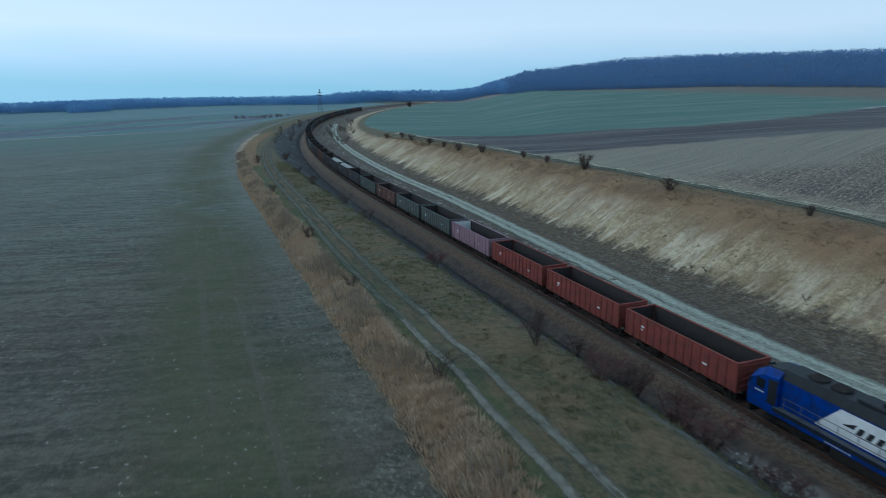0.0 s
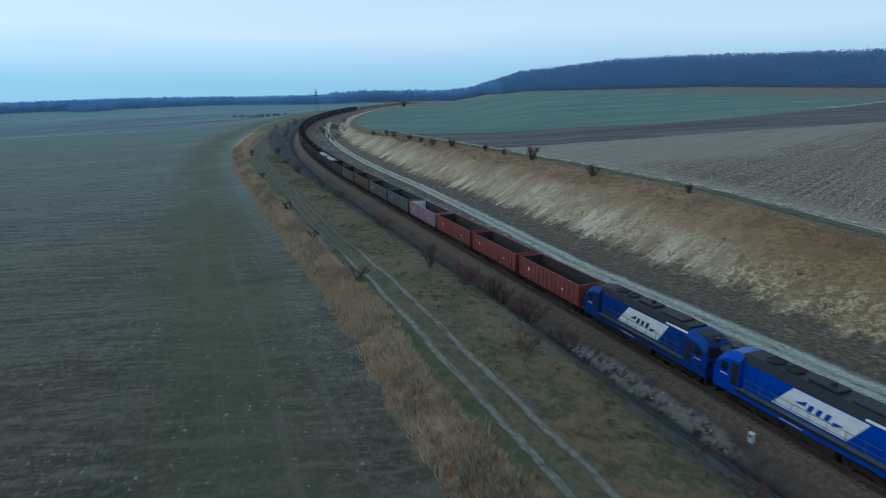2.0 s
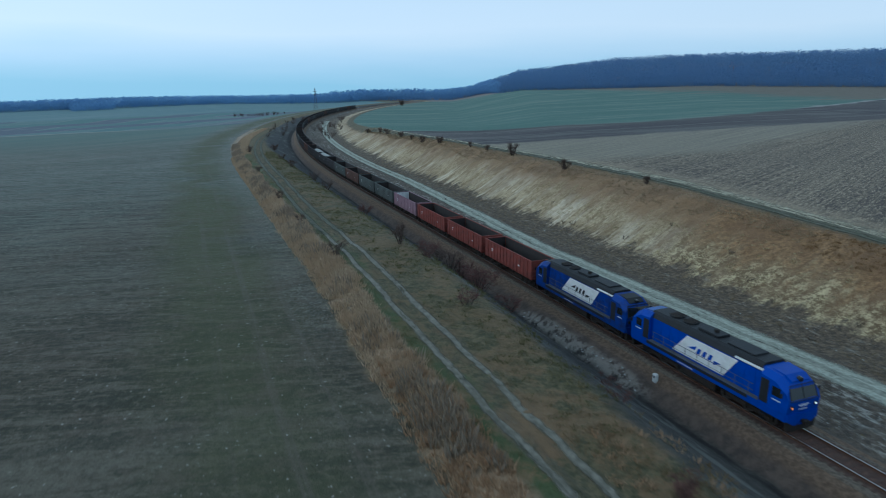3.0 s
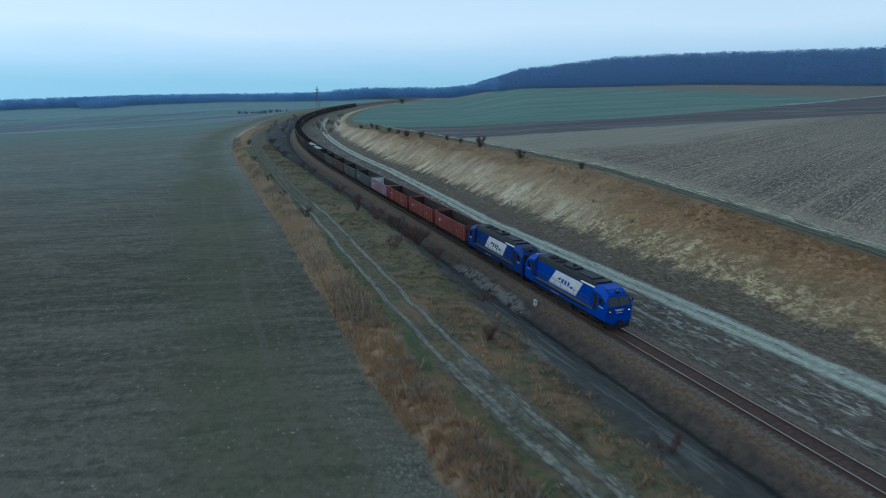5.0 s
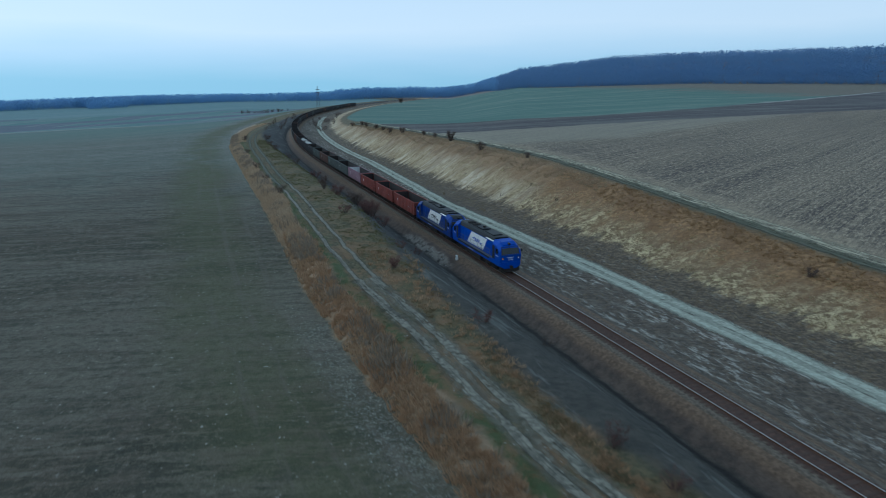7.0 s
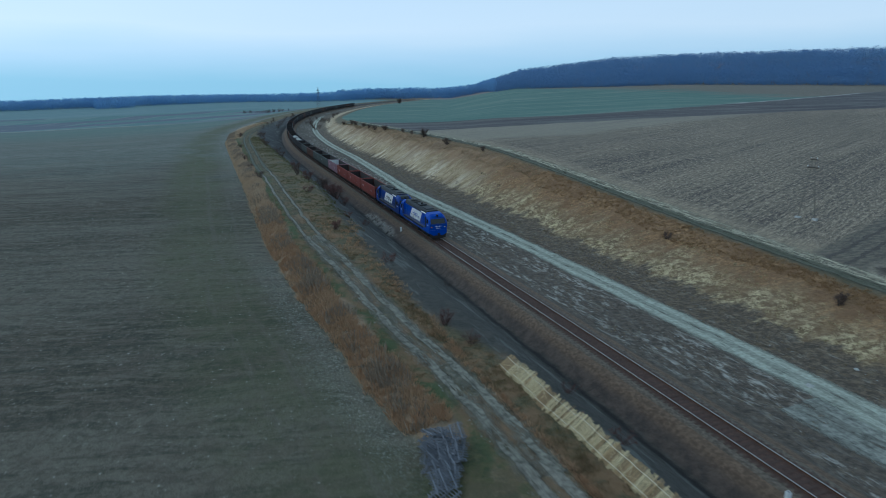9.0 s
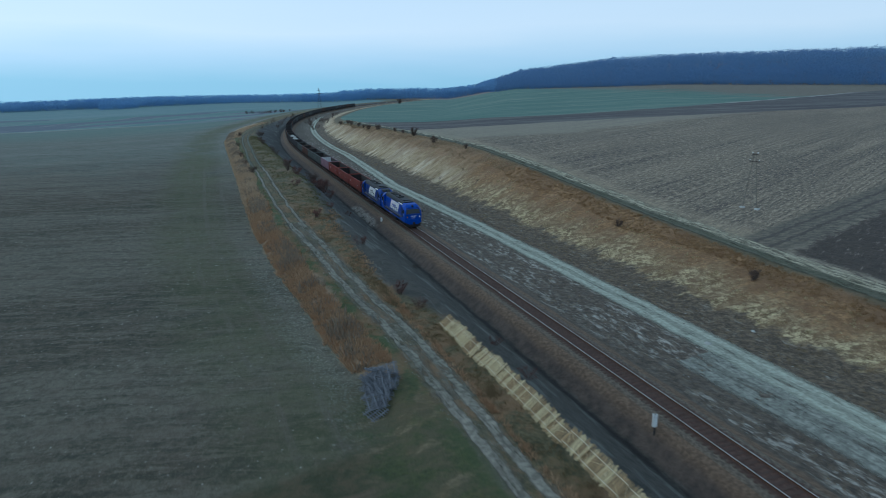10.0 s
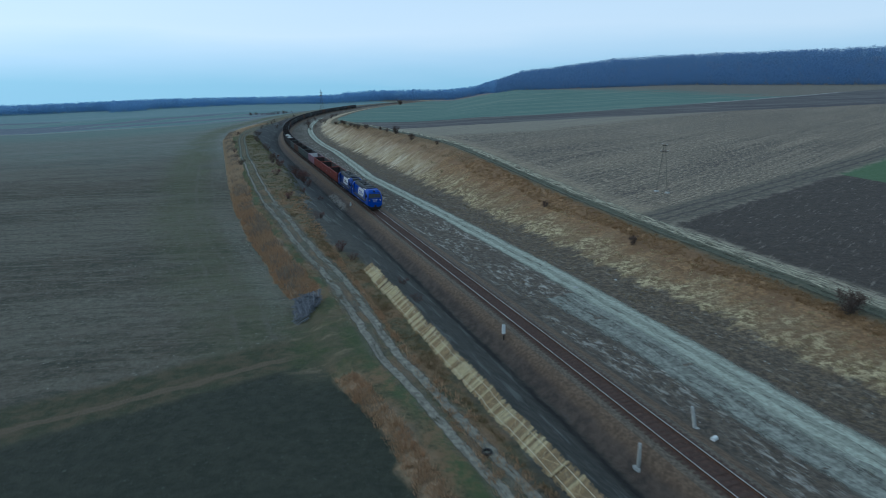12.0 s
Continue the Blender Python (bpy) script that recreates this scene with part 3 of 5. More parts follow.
    return tagged(new("ground", me), "rolling farmland with grassy banks and a sandy railway cutting", "ground", kind="structure")


build_ground()


# ---- more materials ----
BALLAST = material("ballast", lambda n: (
    n.colour(n.mix(n.band(n.math('ADD', n.split(n.uv())[1], n.math('MULTIPLY_ADD', n.noise(n.position(), 1.2, 4), 0.5, -0.25)), -1.15, 1.15, 0.25),
                   n.mix(n.step(n.noise(n.position(), 4.0, 6, 0.75), 0.5, 0.12), (0.065, 0.052, 0.04), (0.165, 0.13, 0.095)),
                   n.mix(n.step(n.noise(n.position(), 3.0, 6, 0.7), 0.5, 0.15), (0.05, 0.026, 0.018), (0.10, 0.055, 0.04)))),
    n.bump(n.noise(n.position(), 9.0, 3), 0.8, 0.06)), 0.95)
SLEEPER = material("old_sleeper", lambda n: (
    n.colour(n.mix(n.noise(n.position(), 2.5, 5), (0.054, 0.03, 0.022), n.mix(n.chance(), (0.07, 0.039, 0.029), (0.085, 0.05, 0.038)))),
    n.bump(n.noise(n.position(), 14.0, 3), 0.4, 0.02)), 0.9)
RAIL_SIDE = worn("rusty_rail", (0.10, 0.05, 0.03), (0.05, 0.03, 0.02), 0.6, 0.8, 0.2)
RAIL_TOP = worn("polished_rail", (0.55, 0.55, 0.54), (0.3, 0.28, 0.26), 0.3, 0.3, 0.9)
BLUE = worn("blue_paint", (0.004, 0.052, 0.36), (0.008, 0.024, 0.09), 0.3, 0.45)
BLUE_OLD = worn("grimy_blue_paint", (0.004, 0.040, 0.25), (0.016, 0.02, 0.035), 0.7, 0.5)
BLUE_PALE = worn("faded_blue_paint", (0.02, 0.09, 0.34), (0.03, 0.05, 0.10), 0.4, 0.45)
WHITE = worn("white_paint", (0.72, 0.73, 0.72), (0.30, 0.29, 0.27), 0.35, 0.45)
GREY_DARK = worn("dark_grey_paint", (0.022, 0.024, 0.028), (0.012, 0.011, 0.010), 0.5, 0.55)
for paint in (BLUE, BLUE_OLD, GREY_DARK):
    paint.node_tree.nodes["Principled BSDF"].inputs["Specular IOR Level"].default_value = 0.2
GREY_MID = worn("grey_paint", (0.10, 0.105, 0.115), (0.05, 0.045, 0.04), 0.5, 0.55)
IRON = worn("grimy_iron", (0.025, 0.022, 0.02), (0.05, 0.035, 0.025), 0.7, 0.7, 0.4)
WHEEL = worn("worn_steel", (0.12, 0.11, 0.10), (0.03, 0.025, 0.02), 0.6, 0.5, 0.7)
GLASS = material("dark_cab_glass", lambda n: (n.colour((0.012, 0.015, 0.018)), n.rough(n.math('MULTIPLY_ADD', n.noise(n.object_place(), 6.0, 2), 0.1, 0.04))), 0.08)
WOOD_GREY = worn("weathered_wood", (0.145, 0.15, 0.17), (0.05, 0.05, 0.058), 0.6, 0.85)
POLE = worn("tarred_pole", (0.09, 0.075, 0.06), (0.04, 0.035, 0.03), 0.6, 0.85)
POLE_GREY = worn("weathered_pole", (0.17, 0.15, 0.125), (0.09, 0.08, 0.068), 0.6, 0.85)
CONCRETE = worn("old_concrete", (0.42, 0.42, 0.40), (0.16, 0.155, 0.14), 0.5, 0.9)
CHALK = material("chalk_stone", lambda n: (
    n.colour(n.mix(n.noise(n.position(), 5.0, 5), (0.24, 0.24, 0.22), n.mix(n.island(), (0.34, 0.34, 0.31), (0.5, 0.5, 0.47)))),
    n.bump(n.noise(n.position(), 12.0, 4), 0.6, 0.04)), 0.95)
SLAT = material("straw_coloured_slat", lambda n: (
    n.colour(n.mix(n.noise(n.stretch(n.object_place(), 14, 14, 1.2), 1.0, 4),
                   n.mix(n.chance(), (0.48, 0.38, 0.20), (0.33, 0.25, 0.125)), n.mix(n.chance(), (0.66, 0.56, 0.34), (0.50, 0.40, 0.22)))),
    n.bump(n.noise(n.stretch(n.object_place(), 30, 30, 2), 1.0, 3), 0.3, 0.01)), 0.85)
SLAT_BROWN = material("browned_slat", lambda n: (
    n.colour(n.mix(n.noise(n.stretch(n.object_place(), 14, 14, 1.2), 1.0, 4),
                   n.mix(n.chance(), (0.31, 0.21, 0.10), (0.18, 0.12, 0.055)), n.mix(n.chance(), (0.44, 0.32, 0.165), (0.28, 0.19, 0.095)))),
    n.bump(n.noise(n.stretch(n.object_place(), 30, 30, 2), 1.0, 3), 0.3, 0.01)), 0.85)
RAIL_WOOD = worn("pale_batten", (0.58, 0.52, 0.38), (0.34, 0.28, 0.18), 0.4, 0.85)


def glowing(name, colour, strength):
    def build(n):
        n.colour(colour)
        n.bsdf.inputs["Emission Color"].default_value = (*colour, 1)
        n.bsdf.inputs["Emission Strength"].default_value = strength
    return material(name, build, 0.3)


RUBBER = worn("old_rubber", (0.018, 0.018, 0.018), (0.05, 0.045, 0.04), 0.4, 0.85, scale=5)
LAMP_ON = glowing("lit_orange_lamp", (1.0, 0.30, 0.06), 0.5)
LAMP_WHITE = glowing("lit_white_lamp", (1.0, 0.95, 0.85), 0.6)


def straw_like(name, low, high, deep):
    def build(n):
        c = n.mix(n.island(), low, high)
        c = n.mix(n.step(n.noise(n.position(), 0.25, 4), 0.5, 0.15), c, deep)
        n.colour(c)
        through_light = n.nt.nodes.new("ShaderNodeBsdfTranslucent")
        n.put(through_light.inputs[0], c)
        both = n.nt.nodes.new("ShaderNodeMixShader")
        both.inputs[0].default_value = 0.45
        n.nt.links.new(n.bsdf.outputs[0], both.inputs[1])
        n.nt.links.new(through_light.outputs[0], both.inputs[2])
        n.nt.links.new(both.outputs[0], n.nt.nodes["Material Output"].inputs[0])
    return material(name, build, 0.95)


STRAW = straw_like("dry_grass", (0.27, 0.172, 0.10), (0.50, 0.35, 0.215), (0.36, 0.226, 0.13))
PALE_STRAW = straw_like("pale_dry_grass", (0.30, 0.22, 0.145), (0.60, 0.475, 0.33), (0.42, 0.305, 0.195))
REED = straw_like("grey_dead_weeds", (0.20, 0.165, 0.125), (0.34, 0.28, 0.21), (0.24, 0.19, 0.14))
BROWN_GRASS = straw_like("brown_dead_grass", (0.22, 0.14, 0.07), (0.38, 0.255, 0.135), (0.27, 0.17, 0.085))
TAN_GRASS = straw_like("tan_dead_grass", (0.26, 0.195, 0.12), (0.42, 0.33, 0.215), (0.31, 0.235, 0.145))
YELLOW_GRASS = straw_like("yellow_dead_grass", (0.34, 0.28, 0.155), (0.52, 0.45, 0.28), (0.40, 0.33, 0.19))
SEDGE = straw_like("winter_grass", (0.13, 0.112, 0.055), (0.25, 0.185, 0.10), (0.17, 0.122, 0.066))
OLIVE_GRASS = straw_like("olive_winter_grass", (0.09, 0.095, 0.042), (0.19, 0.165, 0.082), (0.12, 0.112, 0.052))
TWIG = straw_like("bare_twigs", (0.085, 0.06, 0.05), (0.14, 0.10, 0.082), (0.10, 0.07, 0.058))
TWIG_RED = straw_like("reddish_twigs", (0.10, 0.048, 0.044), (0.16, 0.085, 0.07), (0.115, 0.058, 0.052))
# both woods carry the blue haze of distance in their base colour
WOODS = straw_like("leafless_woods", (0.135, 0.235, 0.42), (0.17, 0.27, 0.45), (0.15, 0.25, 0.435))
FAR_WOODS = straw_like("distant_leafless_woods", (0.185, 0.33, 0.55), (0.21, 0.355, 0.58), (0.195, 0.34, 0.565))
BARK = worn("bark", (0.06, 0.05, 0.042), (0.03, 0.026, 0.022), 0.5, 0.9, scale=4)


def road_material(name, pale, dark, rut, half, fill, streak=0.3, broken=0.36):
    """Two worn wheel tracks at +-rut from the middle, half wide, on a strip whose middle is filled to that share."""
    m = bpy.data.materials.new(name)
    m.use_nodes = True
    nt = m.node_tree
    n = Nodes(nt, nt.nodes["Principled BSDF"])
    uv, pos = n.uv(), n.position()
    e = n.split(uv)[1]
    wander = n.noise(pos, 0.16, 3)
    e = n.math('ADD', e, n.math('MULTIPLY_ADD', wander, 0.7, -0.35))
    e = n.math('ADD', e, n.math('MULTIPLY_ADD', n.noise(pos, 1.6, 4), 0.36, -0.18))
    a = n.math('ABSOLUTE', e)
    track = n.band(a, rut - half, rut + half, 0.16)
    middle = n.math('MULTIPLY', n.step(n.math('MULTIPLY', a, -1.0), -(rut + half + 0.35), 0.4), n.step(n.noise(n.stretch(uv, 0.25, 1.4, 1), 1.0, 6, 0.7), 0.62 - 0.3 * fill, 0.1))
    cover = n.math('MAXIMUM', n.math('MULTIPLY', track, n.step(n.noise(n.stretch(uv, 0.3, 1.5, 1), 1.0, 5, 0.7), broken, 0.12)), n.math('MULTIPLY', middle, fill))
    g = n.noise(pos, 2.2, 6, 0.7)
    c = n.mix(n.step(g, 0.5, 0.16), dark, pale)
    lens = n.step(n.noise(n.stretch(uv, 0.13, 2.2, 1), 1.0, 6, 0.7), 0.57, 0.06)
    n.colour(n.mix(n.math('MULTIPLY', lens, streak), c, tuple(0.55 * v for v in dark)))
    n.bsdf.inputs["Roughness"].default_value = 0.95
    n.bump(g, 0.6, 0.1)
    clear = nt.nodes.new("ShaderNodeBsdfTransparent")
    mixer = nt.nodes.new("ShaderNodeMixShader")
    n.put(mixer.inputs[0], cover)
    nt.links.new(clear.outputs[0], mixer.inputs[1])
    nt.links.new(n.bsdf.outputs[0], mixer.inputs[2])
    nt.links.new(mixer.outputs[0], nt.nodes["Material Output"].inputs[0])
    return m


# ---- roads and track bed ----
def strip(name, label, middle, half, s0, s1, mat, lift=0.04, across=9, step=1.5, category="dirt road"):
    """A strip of ground that follows the line at the offset middle(s); its map holds s and the offset from its middle."""
    ss = np.arange(s0, s1 + step, step)
    es = np.linspace(-half, half, across)
    S, E = np.meshgrid(ss, es, indexing="ij")
    D = middle(S) + E
    X, Y = plan(S, D)
    rough = np.array([noise.fractal(Vector((x * 0.35, y * 0.35, 0)), 0.9, 2.0, 5) for x, y in zip(X.ravel(), Y.ravel())]).reshape(X.shape)
    Z = height(S, D) + ramp(2.4, 4.0, np.abs(D)) * 0.10 * rough + lift
    nd = len(es)
    a = (np.arange(len(ss) - 1)[:, None] * nd + np.arange(nd - 1)[None, :]).ravel()
    faces = np.stack([a + nd, a + nd + 1, a + 1, a], -1)
    me = mesh_of(name, np.stack([X, Y, Z], -1).reshape(-1, 3).tolist(), faces.tolist(), mat, True)
    uv = me.uv_layers.new(name="line")
    idx = np.empty(len(me.loops), int)
    me.loops.foreach_get("vertex_index", idx)
    uv.data.foreach_set("uv", np.stack([S.ravel(), E.ravel()], -1)[idx].ravel().astype(np.float32))
    return tagged(new(name, me), label, category, kind="structure")


def road_left_mid(s):
    return np.interp(s, [-120, -9, 0, 5, 10, 16, 24, 36, 44, 51, 63, 71, 80, 92, 104, 120, 150, 165, 185, 200, 245, 330, 390, 420],
                     [-13.2, -14.0, -14.9, -15.5, -16.2, -16.5, -16.8, -17.4, -18.5, -19.1, -19.9, -20.8, -21.5, -22.0, -22.4, -22.4, -22.5, -22.2, -21.6, -21.4, -20.2, -16.6, -14.2, -13.6])


def road_right_mid(s):
    return np.interp(s, [-120, -7, 10, 40, 80, 120, 140, 167, 217, 260, 435, 520], [11.0, 11.6, 12.4, 12.6, 12.2, 11.3, 10.7, 12.2, 14.6, 14.2, 13.2, 12.0])


strip("road_left", "rutted dirt lane with two pale wheel tracks along the bank", road_left_mid, 1.9, 73, 136,
      road_material("lane_ruts", (0.21, 0.195, 0.155), (0.10, 0.095, 0.07), 0.92, 0.27, 0.25, 0.6))
strip("road_far", "overgrown lane with faint muddy wheel tracks", road_left_mid, 1.9, 132, 420,
      road_material("lane_grassed", (0.115, 0.112, 0.08), (0.045, 0.052, 0.03), 0.92, 0.34, 0.35, 0.6), 0.045)
strip("road_left_wide", "pale rutted dirt lane with broken chalky surface", lambda s: road_left_mid(s) - 0.3, 2.0, -110, 22,
      road_material("lane_mud", (0.27, 0.25, 0.2), (0.11, 0.10, 0.078), 0.7, 0.4, 0.4, 0.6), 0.05)
strip("road_left_mud", "muddy dirt lane with dark ruts and pale stones", lambda s: road_left_mid(s) - 0.1, 2.1, 20.5, 75,
      road_material("lane_dark_mud", (0.25, 0.235, 0.185), (0.07, 0.066, 0.05), 0.8, 0.42, 0.55, 0.75, 0.40), 0.045)
strip("road_right", "pale chalk track with two wheel ruts beside the railway", road_right_mid, 2.6, -110, 520,
      road_material("chalk_ruts", (0.42, 0.44, 0.36), (0.25, 0.255, 0.205), 0.85, 0.5, 0.75))
strip("road_spur", "faint chalky wheel tracks spreading beside the railway", lambda s: road_right_mid(s) - 2.6 - 0.03 * s, 2.4, -110, 26,
      road_material("spur_ruts", (0.30, 0.305, 0.26), (0.13, 0.13, 0.11), 1.1, 0.75, 0.7, 0.35, 0.40), 0.03)
strip("road_rim", "grassy field track with two worn wheel tracks", road_rim_mid, 2.0, -110, 340,
      road_material("rim_ruts", (0.115, 0.11, 0.075), (0.055, 0.06, 0.034), 0.8, 0.35, 0.8, 0.6))
strip("verge_rim", "pale chalky verge between the field track and the plough", lambda s: road_rim_mid(s) + 1.9, 2.1, -110, 340,
      road_material("verge_chalk", (0.46, 0.42, 0.30), (0.22, 0.195, 0.135), 0.3, 0.9, 0.5, 0.7, 0.47), 0.05, category="verge")


def build_track():
    ss = np.concatenate([np.arange(-300, 215, 5.0), np.arange(215, 1001, 4.0)])
    prof = [(-2.5, -0.72), (-1.75, -0.22), (-0.9, -0.2), (0, -0.21), (0.9, -0.2), (1.75, -0.22), (2.5, -0.72)]
    S, D = np.meshgrid(ss, [p[0] for p in prof], indexing="ij")
    X, Y = plan(S, D)
    Z = np.broadcast_to(np.array([p[1] for p in prof]), X.shape)
    nd = len(prof)
    a = (np.arange(len(ss) - 1)[:, None] * nd + np.arange(nd - 1)[None, :]).ravel()
    faces = np.stack([a + nd, a + nd + 1, a + 1, a], -1)
    me = mesh_of("ballast_bed", np.stack([X, Y, Z], -1).reshape(-1, 3).tolist(), faces.tolist(), BALLAST)
    uv = me.uv_layers.new(name="line")
    idx = np.empty(len(me.loops), int)
    me.loops.foreach_get("vertex_index", idx)
    uv.data.foreach_set("uv", np.stack([S.ravel(), D.ravel()], -1)[idx].ravel().astype(np.float32))
    tagged(new("ballast_bed", me), "rust-stained gravel bed of the railway", "track bed", kind="structure")
    track = thing("railway_track", "single broad-gauge track with polished rails on worn sleepers", "railway track")
    for side in (-1, 1):
        rail_prof = [(-0.07, -0.18), (-0.02, -0.15), (-0.02, -0.05), (-0.037, -0.04), (-0.037, -0.004), (0.037, -0.004), (0.037, -0.04), (0.02, -0.05), (0.02, -0.15), (0.07, -0.18)]
        for nm, pf, mat in (("rail", rail_prof, RAIL_SIDE), ("running_surface", [(-0.03, -0.004), (-0.03, 0.002), (0.03, 0.002), (0.03, -0.004)], RAIL_TOP)):
            vs, fs, k = [], [], len(pf)
            for s in ss:
                x, y = plan(s, 0.0)
                v = ALONG + ACROSS * slope_of_bend(float(s))
                v.normalize()
                w = Vector((v.y, -v.x))
                for off, z in pf:
                    q = Vector((float(x), float(y))) + w * (side * 0.797 + off)
                    vs.append((q.x, q.y, z))
            for i in range(len(ss) - 1):
                for j in range(k - 1):
                    fs.append((i * k + j, i * k + j + 1, (i + 1) * k + j + 1, (i + 1) * k + j))
            o = new(nm, mesh_of(nm, vs, fs, mat))
            if nm == "rail":
                o.parent, rail = track, o
            else:
                o.parent = rail
                tagged(o, "bright polished rail head")
    bm = bmesh.new()
    box(bm, -0.13, 0.13, -1.37, 1.37, -0.3, -0.175, 0.015)
    one = part("sleeper", bm, SLEEPER, track)
    gap = 0.58
    first = -48.0
    for i in range(300):
        s = first + i * gap
        x, y = plan(s, 0.0)
        m = pose(float(x), float(y), random.uniform(-0.008, 0.008), 0, 0, heading(s) + random.uniform(-0.6, 0.6))
        if i == 0:
            one.matrix_local = m
        else:
            again(one, track, m)
    vs, fs = [], []
    base = [tuple(v.co) for v in one.data.vertices]
    polys = [tuple(p.vertices) for p in one.data.polygons]
    for s in np.arange(first + 300 * gap, 700, gap):
        x, y = plan(s, 0.0)
        m = pose(float(x), float(y), 0, 0, 0, heading(float(s)))
        k = len(vs)
        vs += [tuple(m @ Vector(v)) for v in base]
        fs += [tuple(k + i for i in p) for p in polys]
    far = new("far_sleepers", mesh_of("far_sleepers", vs, fs, SLEEPER))
    far.parent = track
    tagged(far, kind="stuff")


build_track()


# ---- train ----
def wheelset(parent, x, z, r, name="wheelset", gauge=0.76):
    bm = bmesh.new()
    for y in (-gauge, gauge):
        rod(bm, (x, y - 0.065, z), (x, y + 0.065, z), r, sides=20)
        rod(bm, (x, y * 0.9 - 0.02, z), (x, y * 0.9 + 0.02, z), r + 0.03, sides=20)
    rod(bm, (x, -1.05, z), (x, 1.05, z), 0.08)
    return part(name, bm, WHEEL, parent)


def build_bogie(parent, x, axles, r, span):
    bm = bmesh.new()
    for y in (-1.0, 1.0):
        n = len(axles)
        prism(bm, [(x + axles[0] - 0.35, 0.42), (x + axles[-1] + 0.35, 0.42), (x + axles[-1] + 0.3, 0.78), (x + 0.4, 0.72), (x, 0.58 if n == 2 else 0.72), (x - 0.4, 0.72), (x + axles[0] - 0.3, 0.78)], 'y', y - 0.07, y + 0.07)
        for ax in axles:
            box(bm, x + ax - 0.17, x + ax + 0.17, y * 1.1 - 0.09, y * 1.1 + 0.09, r - 0.17, r + 0.17, 0.03)
    box(bm, x - 0.25, x + 0.25, -1.1, 1.1, 0.55, 0.85, 0.03)
    b = part("bogie", bm, IRON, parent, "grimy cast-steel bogie")
    for ax in axles:
        wheelset(b, x + ax, r, r)
    return b


def build_coupler(parent, x, sign):
    bm = bmesh.new()
    box(bm, min(x, x + sign * 0.55), max(x, x + sign * 0.55), -0.12, 0.12, 0.92, 1.16, 0.02)
    box(bm, min(x + sign * 0.4, x + sign * 0.62), max(x + sign * 0.4, x + sign * 0.62), -0.24, 0.16, 0.86, 1.22, 0.05)
    return part("coupler", bm, IRON, parent)


def build_locomotive(blue, panel_mat, logo_mat, label):
    """Front at +x; a cab at each end, a narrower hood with walkways between."""
    loco = thing("diesel_locomotive", label, "locomotive", "locomotives of the train")
    bm = bmesh.new()
    box(bm, -8.3, 8.3, -1.46, 1.46, 1.05, 1.62, 0.04)
    part("underframe", bm, blue, loco)
    bm = bmesh.new()
    for y in (-1.28, 1.28):
        box(bm, -6.2, 5.9, y - 0.19, y + 0.19, 1.62, 1.69)
    part("walkway", bm, GREY_MID, loco, "grey steel side walkway")
    # dark sill stripe, taking in the shadow below the walkway as paint
    for y0, y1 in ((-1.468, -1.46), (1.46, 1.468)):
        bm = bmesh.new()
        box(bm, -6.2, 5.0, y0, y1, 1.36, 1.6)
        part("sill_stripe", bm, GREY_DARK, loco, "dark grey stripe with the walkway's shadow painted in")
    # hood with doors
    bm = bmesh.new()
    prism(bm, [(-1.1, 1.62), (1.1, 1.62), (1.12, 3.75), (0.9, 4.1), (-0.9, 4.1), (-1.12, 3.75)], 'x', -6.25, 5.95)
    hood = part("hood", bm, blue, loco, "blue engine hood")
    for side in (-1, 1):
        for i in range(11):
            x = -5.7 + i * 1.0
            bm = bmesh.new()
            box(bm, x, x + 0.94, side * 1.118 - 0.018, side * 1.118 + 0.018, 1.8, 3.6, 0.008)
            part("hood_door", bm, blue, hood)
        bm = bmesh.new()
        lo, hi = sorted((side * 1.139, side * 1.146))
        prism(bm, [(-3.3, 1.86), (2.3, 1.86), (3.6, 3.62), (-1.7, 3.62)], 'y', lo, hi)
        part("livery_panel", bm, panel_mat, loco, "slanted white livery panel")
        bm = bmesh.new()
        lo, hi = sorted((side * 1.147, side * 1.152))
        for i in range(3):
            x = -0.62 + i * 0.62
            prism(bm, [(x, 2.52), (x + 0.36, 2.52), (x + 0.58, 3.0), (x + 0.22, 3.0)], 'y', lo, hi)
        prism(bm, [(-1.55, 2.72), (-0.75, 2.72), (-0.55, 3.12)], 'y', lo, hi)
        prism(bm, [(-0.7, 2.42), (1.35, 2.42), (1.42, 2.48), (-0.66, 2.48)], 'y', lo, hi)
        prism(bm, [(1.3, 2.66), (2.05, 2.66), (1.25, 2.3)], 'y', lo, hi)
        part("emblem", bm, logo_mat, loco, "blue emblem of slanted bars")
        bm = bmesh.new()
        lo, hi = sorted((side * 1.469, side * 1.474))
        for i in range(7):
            box(bm, -2.2 + i * 0.26, -2.04 + i * 0.26, lo, hi, 1.18, 1.27)
        part("lettering_bars", bm, WHITE, loco, "small white marks along the sill")
        # railing
        for i in range(9):
            x = -5.4 + i * 1.3
            bm = bmesh.new()
            rod(bm, (x, side * 1.42, 1.62), (x, side * 1.42, 2.62), 0.022, sides=6)
            part("railing_post", bm, GREY_MID, loco)
        for z in (2.15, 2.62):
            bm = bmesh.new()
            rod(bm, (-5.6, side * 1.42, z), (5.4, side * 1.42, z), 0.02, sides=6)
            part("handrail", bm, GREY_MID, loco)
        bm = bmesh.new()
        box(bm, 3.3, 6.1, side * 1.12 - 0.1, side * 1.12 + 0.1, 3.78, 3.92, 0.02)
        part("roof_edge", bm, WHITE, loco, "pale strip at the edge of the roof")
    # roof
    bm = bmesh.new()
    prism(bm, [(-1.16, 3.72), (1.16, 3.72), (1.0, 4.14), (0.8, 4.3), (-0.8, 4.3), (-1.0, 4.14)], 'x', -6.2, 5.7)
